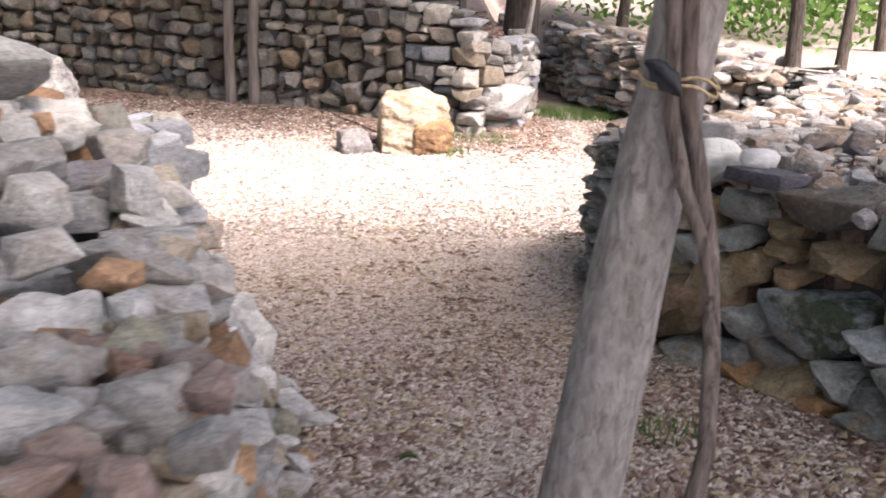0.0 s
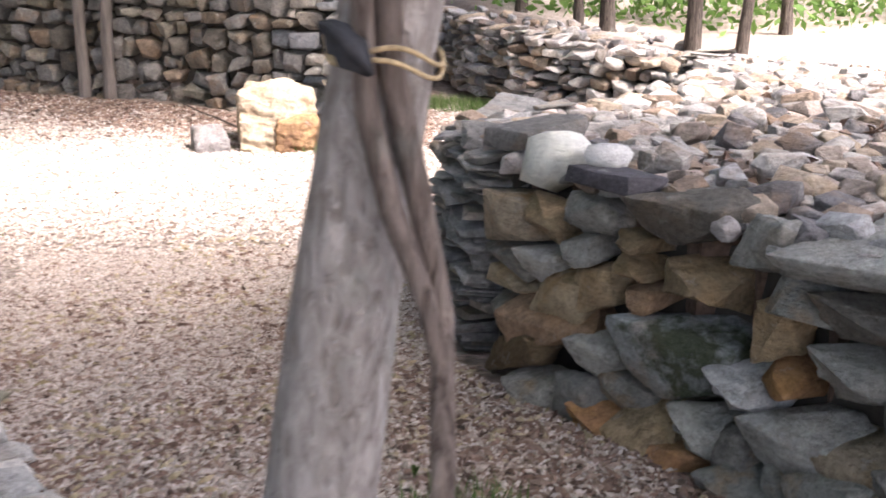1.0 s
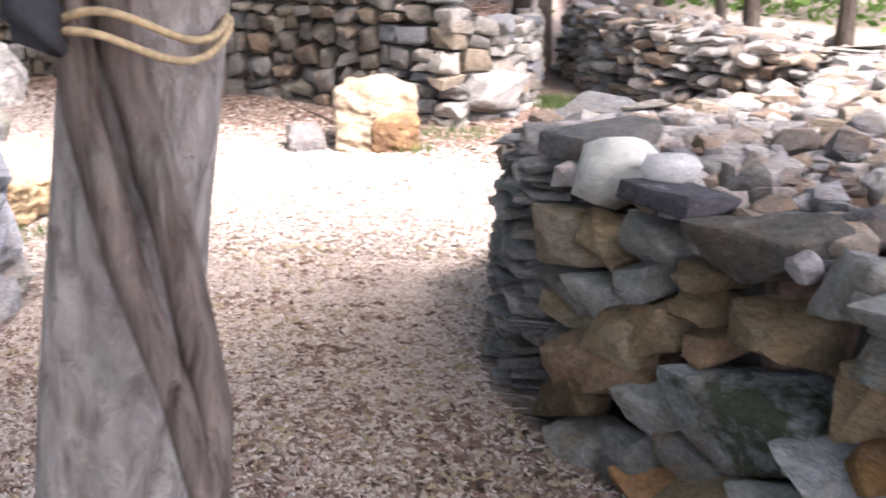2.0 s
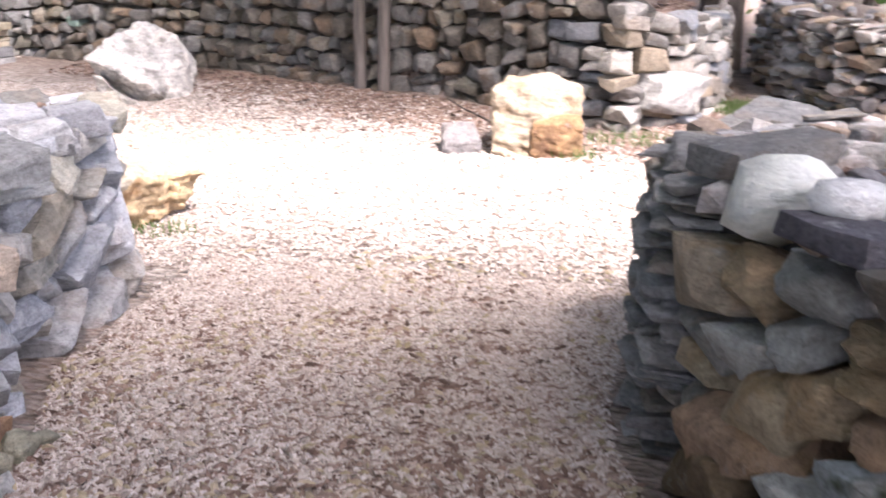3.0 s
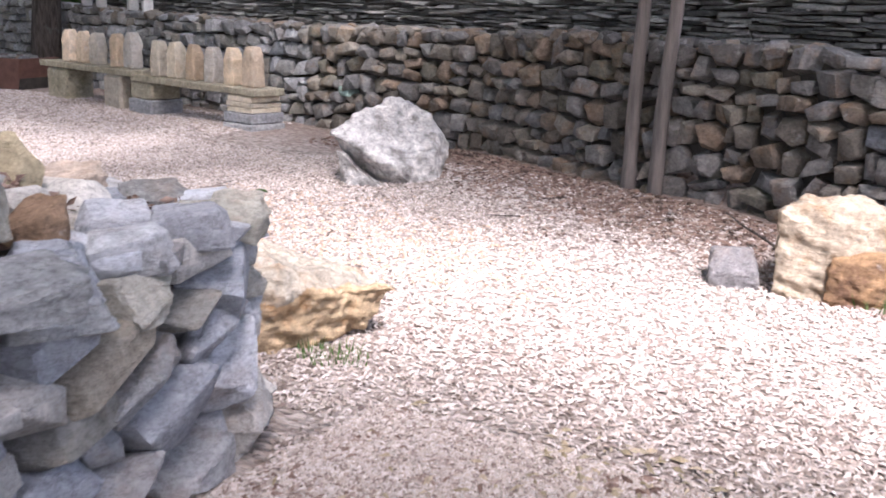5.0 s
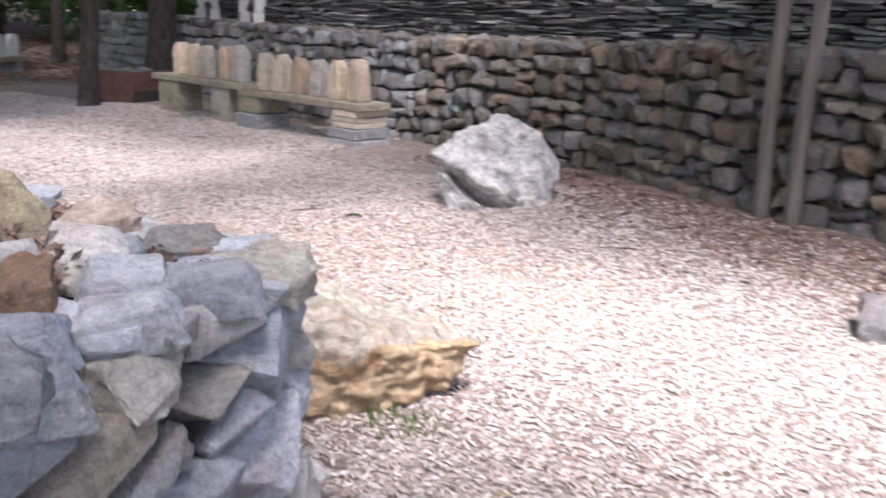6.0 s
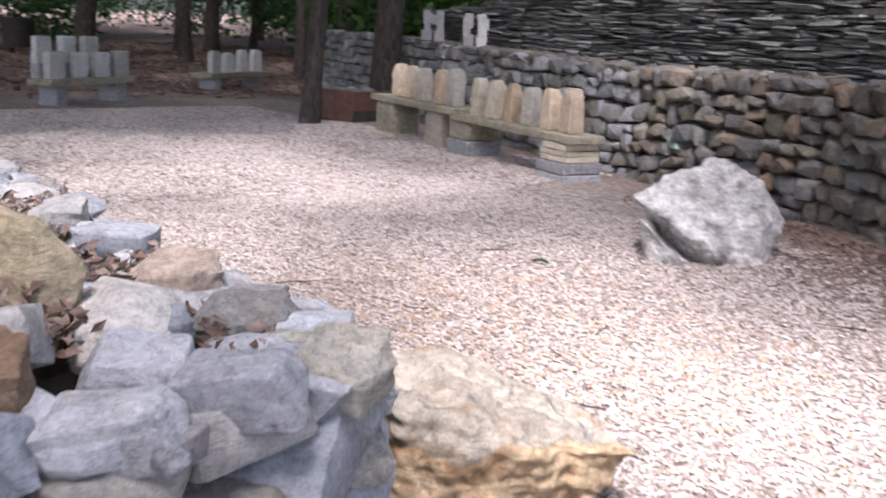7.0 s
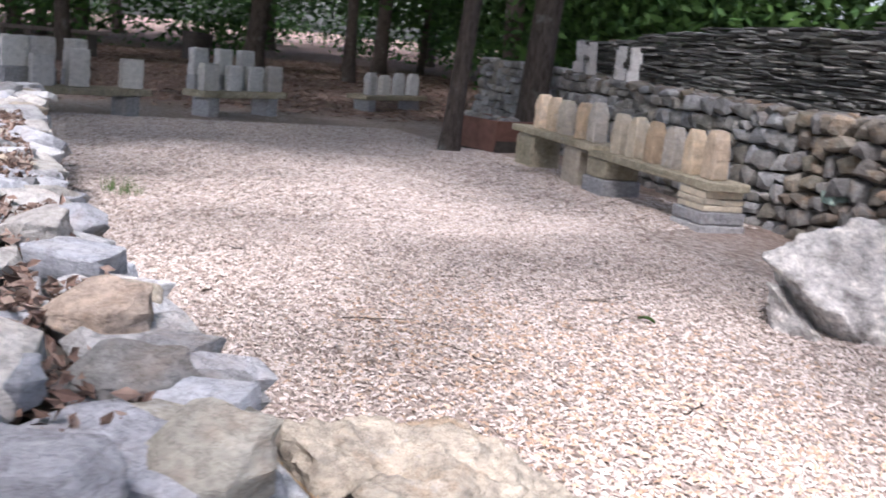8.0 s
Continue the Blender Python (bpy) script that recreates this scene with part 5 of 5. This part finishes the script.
far_bench((-17.0, 10.75), (-16.2, 9.3), [(0.04, 0, .30, .42), (0.32, 0, .30, .40), (0.6, 0, .28, .40), (0.92, 0, .32, .42), (0.3, 1, .3, .42), (0.6, 1, .3, .42), (0.92, 1, .3, .42)], 40, "grey_cut")
far_bench((-15.6, 8.25), (-15.0, 6.6), [(0.08, 0, .32, .42), (0.55, 0, .3, .52), (0.85, 0, .3, .42), (0.5, 1, .3, .42), (0.78, 1, .34, .42), (1.0, 1, .36, .42)], 60, "grey_cut")
far_bench((-20.3, 15.0), (-19.3, 13.3), [(0.12, 0, .27, .45), (0.38, 0, .26, .45), (0.64, 0, .27, .40), (0.88, 0, .27, .44)], 80, "grey_cut", seat=0.28, head=0.6)

# small columns on the terrace edge behind the long bench
for i, (x, y) in enumerate(((-12.2, 13.62), (-11.75, 13.5), (-11.0, 13.42), (-10.5, 13.27))):
    z = lerp_line(BACK_TOP, x) + 0.02
    bm = bmesh.new()
    for j, (w, h, z0) in enumerate(((0.14, 0.15, 0.0), (0.10, 0.11, 0.14), (0.14, 0.14, 0.24), (0.11, 0.06, 0.37))):
        t = slab_bm((w, 0.12, h), i * 5 + j, 0.012, 2)
        bmesh.ops.translate(t, vec=(0.012 * ((i + j) % 3 - 1), 0, z0 + h / 2), verts=t.verts[:])
        me = bpy.data.meshes.new("tmp")
        t.to_mesh(me)
        t.free()
        bm.from_mesh(me)
        bpy.data.meshes.remove(me)
    ob = mesh_object("carved_column", bm, M["white_cut"], 35)
    ob.matrix_basis = pose(x, y, z, 0, 0, 50 + i * 4)
    tagged(ob, "small pale carved stone column on the terrace edge", "stone column", "columns on the terrace")

# ---- standing trees ----
tree((-12.35, 11.75, ground_z(-12.3, 11.7)), (-11.9, 12.1, 7.5), 0.13, 0.1, "slim dark-barked tree beside the planter", 61, crown=(1.6, 0.8), count=2500)
tree((-12.75, 13.2, ground_z(-12.75, 13.15)), (-12.2, 13.5, 8.0), 0.22, 0.17, "dark tree rising behind the long bench", 62, crown=(1.8, 0.9), count=2500)
tree((0.82, 12.2, 0.0), (1.3, 12.6, 8.0), 0.2, 0.16, "dark leaning tree behind the broken wall end", 63, crown=(1.8, 0.9), count=2500)
for i, (x, y, r) in enumerate(((3.75, 11.3, 0.075), (4.15, 11.0, 0.055), (3.2, 12.8, 0.08), (2.95, 13.3, 0.055), (2.4, 14.5, 0.07), (5.6, 13.5, 0.07))):
    tree((x, y, ground_z(x, y)), (x + 0.4 * math.sin(i * 2), y + 0.3, 6.5), r, r * 0.7, "slim tree at the edge of the sunny field", 70 + i, crown=(1.2, 1.2), crown_mat="bright_foliage", count=1600)
rng = random.Random(77)
for i in range(34):
    a = radians(rng.uniform(62, 112))
    d = rng.uniform(24, 48)
    x, y = -math.sin(a) * d, 5 + math.cos(a) * d + 2
    r = rng.uniform(0.12, 0.28)
    tree((x, y, ground_z(x, y)), (x + rng.uniform(-0.6, 0.6), y + rng.uniform(-0.6, 0.6), rng.uniform(8, 11)), r, r * 0.6, "dark trunk of the wood behind the yard", 100 + i, crown=(1.8, 1.5), limbs=4, sides=9, leaf=0.16, count=700)

# ---- far things under the trees ----
z = ground_z(-31.5, 13.0)
stump = mesh_object("stump", tube_bm([(0, 0, -0.1), (0, 0, 0.25), (0.02, 0, 0.55), (0.0, 0.02, 0.78)], [0.46, 0.42, 0.43, 0.47], 16, 4, 0.05), M["dark_wood"], 50)
stump.location = (-31.5, 13.0, z)
tagged(stump, "dark squat tree stump under the trees", "tree stump")
z = ground_z(-27.5, 8.0)
table = empty("timber_bench", (-27.5, 8.0, z), 82)
bm = slab_bm((3.6, 0.5, 0.09), 3, 0.01, 4)
bmesh.ops.translate(bm, vec=(0, 0, 0.62), verts=bm.verts[:])
part("plank", bm, M["post"], table, "grey weathered plank")
for x in (-1.4, 1.4):
    bm = slab_bm((0.22, 0.42, 0.66), x, 0.01, 3)
    bmesh.ops.translate(bm, vec=(x, 0, 0.26), verts=bm.verts[:])
    part("leg", bm, M["dark_wood"], table)
tagged(table, "long low timber bench far under the trees", "bench")

# sticks and fallen leaves
def stick(a, b, r, seed, material, label):
    ob = mesh_object("stick", tube_bm(bend((0, 0, 0), Vector(b) - Vector(a), 7, 0.08, seed), [r * (1 - 0.09 * i) for i in range(8)], 7, seed, 0.15), M[material], 60)
    ob.location = a
    tagged(ob, label, "stick")
stick((-0.62, 9.35, ground_z(-0.6, 9.3) + 0.06), (-1.15, 9.75, ground_z(-1.1, 9.7) + 0.16), 0.012, 3, "dark_bark", "thin dark branch lying beside the grey stone")
stick((0.85, 11.35, 0.3), (1.15, 11.6, 3.0), 0.035, 5, "bark", "pale slim pole leaning by the wall end")
rng = random.Random(91)
for i in range(16):
    x, y = rng.uniform(-7, -1.5), rng.uniform(6.6, 10.3)
    a, n_ = rng.uniform(0, 6.28), rng.uniform(0.12, 0.35)
    stick((x, y, ground_z(x, y) + 0.012), (x + math.cos(a) * n_, y + math.sin(a) * n_, ground_z(x, y) + 0.02), 0.005, i, "dark_bark", "thin dry twig lying on the wood chips")
def fallen_leaf(x, y, w, turn, material, label):
    bm = bmesh.new()
    for i in range(7):
        t = i / 6
        ww = w * 0.42 * math.sin(math.pi * (0.08 + 0.84 * t))
        z = 0.012 * math.sin(math.pi * t)
        bm.verts.new((w * (t - 0.5) * 2, -ww, z + 0.012))
        bm.verts.new((w * (t - 0.5) * 2, 0, z))
        bm.verts.new((w * (t - 0.5) * 2, ww, z + 0.014))
    bm.verts.ensure_lookup_table()
    for i in range(6):
        for k in (0, 1):
            bm.faces.new([bm.verts[j] for j in (i * 3 + k, (i + 1) * 3 + k, (i + 1) * 3 + k + 1, i * 3 + k + 1)])
    bmesh.ops.solidify(bm, geom=bm.faces[:], thickness=0.002)
    ob = mesh_object("leaf", bm, M[material], 60)
    ob.matrix_basis = pose(x, y, ground_z(x, y) + 0.02, 0, 0, turn)
    tagged(ob, label, "leaf")
fallen_leaf(-4.5, 9.0, 0.055, 20, "grass", "fresh green leaf lying on the wood chips")
for x, y, tn in ((0.62, 3.5, 80), (-0.1, 3.0, 10)):
    fallen_leaf(x, y, 0.03, tn, "grass", "green leaf lying in the gap")

# ---- wood, unseen shading canopy and litter ----
def in_sun(x, y):
    """Where openings in the unseen canopy let sun onto chosen ground and walls."""
    a = ((x + 1.3) / 3.6) ** 2 + ((y - 7.72 + 0.15 * (x + 1.3)) / 0.98) ** 2
    b = ((x - 0.3) / 0.85) ** 2 + ((y - 9.3) / 0.8) ** 2
    field = smooth_step(2.2, 3.8, x + 0.15 * (y - 8)) * smooth_step(3.5, 5.5, y)
    yard = 0.76 * smooth_step(-14.0, -10.0, x) * smooth_step(6.1, 6.9, y) * smooth_step(11.6, 10.0, y)
    corner = 0.62 * smooth_step(1.4, 0.5, ((x + 1.7) / 0.6) ** 2 + ((y - 5.1) / 0.8) ** 2)
    tumbled = 0.2 * smooth_step(-0.45, -0.75, x) * smooth_step(-2.4, -1.8, x) * smooth_step(1.0, 1.8, y) * smooth_step(4.6, 4.0, y)
    low_wall = 0.85 * smooth_step(-10.5, -8.5, x) * smooth_step(-1.8, -2.6, x) * smooth_step(4.2, 5.0, y) * smooth_step(6.6, 6.0, y)
    benches = 0.4 * smooth_step(-13.0, -11.8, x) * smooth_step(-5.5, -6.5, x) * smooth_step(11.0, 11.5, y)
    terrace = 0.6 * smooth_step(-11.5, -9.5, x) * smooth_step(-2.0, -3.5, x) * smooth_step(11.7, 12.3, y)
    bank = 0.62 * smooth_step(0.7, 1.3, x) * smooth_step(3.3, 4.1, y)
    return max(smooth_step(1.5, 0.6, a), 0.8 * smooth_step(1.4, 0.6, b), field, yard, corner, tumbled, low_wall, benches, terrace, bank)


def canopy():
    # Leaves added out of view to block sun, thinned by in_sun.
    rng = np.random.default_rng(4)
    n = 8000
    c = np.stack([rng.uniform(-13, 11, n), rng.uniform(-10, 13, n), rng.uniform(7.0, 10.5, n)], 1)
    keep = []
    for p in [Vector(q) for q in c]:
        g = p - SUN_DIR * ((p.z + 0.3) / SUN_DIR.z)
        d = 1.0 if g.y < 6.2 or g.y > 9.3 or g.x < -4.5 else 0.8 + 0.3 * noise.noise(Vector((p.x * 0.35, p.y * 0.35, 0)))
        keep.append(rng.random() > in_sun(g.x, g.y) and rng.random() < d)
    ob = leaves("leaf_canopy", c[np.array(keep)].tolist(), 17000, (0.3, 0.3, 0.3), 0.40, M["foliage"], 8, 0.45)
    tagged(ob, "unseen green leaf canopy added overhead to shade the yard", "tree canopy", kind="stuff")
    # Extra unseen leaves set along the sun's direction to deepen the gap's shade.
    near = []
    for _ in range(200):
        x, y, h = rng.uniform(-0.4, 1.6), rng.uniform(-1.0, 5.4), rng.uniform(7, 10)
        near.append(tuple(Vector((x, y, 0)) + SUN_DIR * (h / SUN_DIR.z)))
    ob = leaves("leaf_canopy", near, 760, (0.3, 0.3, 0.3), 0.40, M["foliage"], 12, 0.45)
    tagged(ob, "unseen extra green leaves added to darken the gap", "tree canopy", kind="stuff")
    # Unseen leaves in the west, added to keep far benches and bank shaded.
    w = np.stack([rng.uniform(-40, -13, n), rng.uniform(-6, 28, n), rng.uniform(7.0, 11, n)], 1)
    ob = leaves("leaf_canopy", w.tolist(), 25000, (0.4, 0.4, 0.3), 0.42, M["foliage"], 9, 0.45)
    tagged(ob, "unseen green leaf canopy added to shade the far wood", "tree canopy", kind="stuff")


canopy()


def belt(name, boxes, count, size, material, seed, label):
    rng = np.random.default_rng(seed)
    cs = []
    for (x0, x1, y0, y1, z0, z1), k in boxes:
        for _ in range(k):
            x, y = rng.uniform(x0, x1), rng.uniform(y0, y1)
            cs.append((x, y, ground_z(x, y) + rng.uniform(z0, z1)))
    ob = leaves(name, cs, count, (0.8, 0.8, 0.5), size, M[material], seed)
    tagged(ob, label, "foliage", kind="stuff")


belt("understory", [((-48, -34, -4, 36, 0.3, 9), 260), ((-62, -46, -14, 40, 0.2, 12), 320), ((-34, -26, 18, 34, 1.5, 8), 90), ((-30, -25, 2, 14, 2.6, 7), 40), ((-28, -2, 19, 28, 0.8, 9), 420)], 300000, 0.14, "foliage", 31, "dark green undergrowth of the wood behind the yard")
belt("field_edge", [((2.0, 18, 15, 26, 0.1, 5), 120), ((3, 12, 14.5, 17, 0.1, 1.3), 30)], 40000, 0.085, "bright_foliage", 32, "sunlit green leaves at the far edge of the field")


def chips(name, count, box, size, material, seed, label, where, lift=0.0):
    """Small loose flakes lying on the ground."""
    rng = np.random.default_rng(seed)
    v, f = [], []
    x0, x1, y0, y1 = box
    made = 0
    while made < count:
        x, y = rng.uniform(x0, x1), rng.uniform(y0, y1)
        w = where(x, y)
        if rng.random() > w:
            continue
        z = ground_z(x, y) + lift
        a, s = rng.uniform(0, 6.283), size * rng.uniform(0.5, 1.5)
        ca, sa = math.cos(a) * s, math.sin(a) * s
        k = rng.uniform(0.25, 0.5)
        tz = rng.uniform(-0.3, 0.3) * s
        t2 = rng.uniform(-0.25, 0.25) * s
        b = len(v)
        v += [(x - ca, y - sa, z + 0.006 - tz), (x + sa * k, y - ca * k, z + 0.008 + t2), (x + ca, y + sa, z + 0.006 + tz), (x - sa * k, y + ca * k, z + 0.008 - t2), (x, y, z + 0.012 + 0.2 * s)]
        f += [(b, b + 1, b + 4), (b + 1, b + 2, b + 4), (b + 2, b + 3, b + 4), (b + 3, b, b + 4)]
        made += 1
    ob = data_object(name, v, f, M[material])
    tagged(ob, label, "ground cover", kind="stuff")


def open_ground(x, y):
    if y > lerp_line(BACK_LINE, min(x, 0.25)) - 0.1 and x < 0.4:
        return 0.0
    if y < 5.6 and not edge_x(y) + 0.05 < x < bank_edge(y) - 0.05:
        return 0.0
    if x < -1.4 and y < yard_y(x) + 0.05:
        return 0.0
    return 1.0


chips("wood_chips", 52000, (-1.3, 1.4, 2.2, 6.2), 0.02, "trodden_chip", 41, "loose pale wood chips in the gap", lambda x, y: open_ground(x, y) * (1 - 0.8 * litter_amount(x, y)))
chips("wood_chips", 85000, (-7.5, 2.0, 5.6, 10.8), 0.018, "chip", 42, "loose pale wood chips in the yard", lambda x, y: open_ground(x, y) * (1 - 0.8 * litter_amount(x, y)))
chips("wood_chips", 75000, (-15.5, -7.0, 6.2, 12.4), 0.026, "chip", 48, "loose pale wood chips in the far yard", lambda x, y: open_ground(x, y) * (1 - 0.8 * litter_amount(x, y)))
chips("dry_leaves", 5000, (-6.0, 1.0, 8.0, 12.0), 0.04, "leaf_litter", 43, "brown dry leaves along the foot of the wall", lambda x, y: open_ground(x, y) * litter_amount(x, y))
chips("dry_leaves", 7000, (-13.5, 0.5, 10.0, 14.5), 0.05, "leaf_litter", 44, "brown dry leaves on the terrace", lambda x, y: 1.0 if y > lerp_line(BACK_LINE, min(x, 0.25)) + 0.25 else 0.0)
chips("dry_leaves", 14000, (-36.0, -17.0, 2.0, 22.0), 0.09, "leaf_litter", 45, "brown fallen leaves under the far trees", litter_amount)
chips("dry_leaves", 9000, (-1.3, 1.6, 1.5, 5.6), 0.026, "leaf_litter", 47, "scattered brown dry leaves in the gap", lambda x, y: open_ground(x, y) * (0.15 + litter_amount(x, y)))

chips("wood_chips", 2600, (-6.2, -1.4, 6.6, 9.6), 0.019, "warm_chip", 55, "warm orange-brown chips and needles strewn in the yard", lambda x, y: open_ground(x, y) * smooth_step(1.6, 0.0, ((x + 3.5) / 1.9) ** 2 + ((y - 8.1) / 1.2) ** 2 + 0.7 * noise.noise(Vector((x * 1.8, y * 1.8, 12)))), 0.004)
chips("dry_straw", 1100, (-1.2, 1.5, 2.0, 6.4), 0.026, "straw", 49, "yellowish dry straw strewn over the chips", lambda x, y: open_ground(x, y) * smooth_step(-0.5, 0.6, noise.noise(Vector((x * 1.6, y * 1.6, 21)))), 0.006)
chips("dry_leaves", 1100, (-1.2, 1.5, 2.0, 6.2), 0.03, "leaf_litter", 50, "dark clumps of old leaves trodden into the chips", lambda x, y: open_ground(x, y) * smooth_step(-0.3, 0.6, noise.noise(Vector((x * 2.6, y * 2.6, 33)))), 0.004)


def on_top(name, count, box, inside, surface, size, seed, label):
    rng = np.random.default_rng(seed)
    cs = []
    while len(cs) < count:
        x, y = rng.uniform(box[0], box[1]), rng.uniform(box[2], box[3])
        if inside(x, y):
            cs.append((x, y, surface(x, y) + rng.uniform(-0.03, 0.03)))
    ob = leaves(name, cs, count, (0.01, 0.01, 0.01), size, M["leaf_litter"], seed, 0.45, 0.55)
    tagged(ob, label, "dry leaves", kind="stuff")


on_top("dry_leaves", 9500, (-7.0, -1.15, 4.6, 6.2), lambda x, y: y < yard_y(x) - 0.2 and x < edge_x(min(y, 5.6)) - 0.3 and not covered(x, y, 0.62) and noise.noise(Vector((x * 2.2, y * 2.2, 0))) > -0.15, left_surface, 0.023, 51, "curled brown dry leaves between the wall stones")
on_top("dry_leaves", 2600, (1.2, 5.6, 3.0, 9.0), lambda x, y: x > bank_edge(y) + 0.5 and noise.noise(Vector((x * 1.5, y * 1.5, 3))) > 0.0, bank_surface, 0.03, 52, "brown dry leaves on the rubble bank")


def tuft(at, count, r, h, seed, label):
    rng = np.random.default_rng(seed)
    v, f = [], []
    for _ in range(count):
        a, d = rng.uniform(0, 6.283), r * math.sqrt(rng.random())
        x, y = at[0] + d * math.cos(a) * 1.5, at[1] + d * math.sin(a)
        z = ground_z(x, y)
        hh, b = h * rng.uniform(0.5, 1.2), rng.uniform(0, 6.283)
        dx, dy = math.cos(b), math.sin(b)
        k = len(v)
        v += [(x - dy * 0.004, y + dx * 0.004, z), (x + dy * 0.004, y - dx * 0.004, z), (x + dx * hh * 0.5, y + dy * hh * 0.5, z + hh)]
        f.append((k, k + 1, k + 2))
    tagged(data_object("grass_tuft", v, f, M["grass"]), label, "grass", kind="stuff")


tuft((1.28, 10.6), 1500, 0.34, 0.09, 61, "small patch of green grass by the wall end")
tuft((0.35, 9.3), 260, 0.22, 0.08, 62, "thin green grass at the foot of the pale stones")
tuft((0.05, 8.75), 120, 0.12, 0.1, 63, "thin dry grass beside the ochre boulder")
tuft((-1.78, 6.5), 130, 0.13, 0.06, 64, "thin grass beside the ochre rock")
tuft((-8.8, 6.85), 90, 0.16, 0.14, 65, "small green weed by the low wall")
tuft((0.75, 3.3), 120, 0.12, 0.08, 66, "small weeds at the foot of the rubble wall")
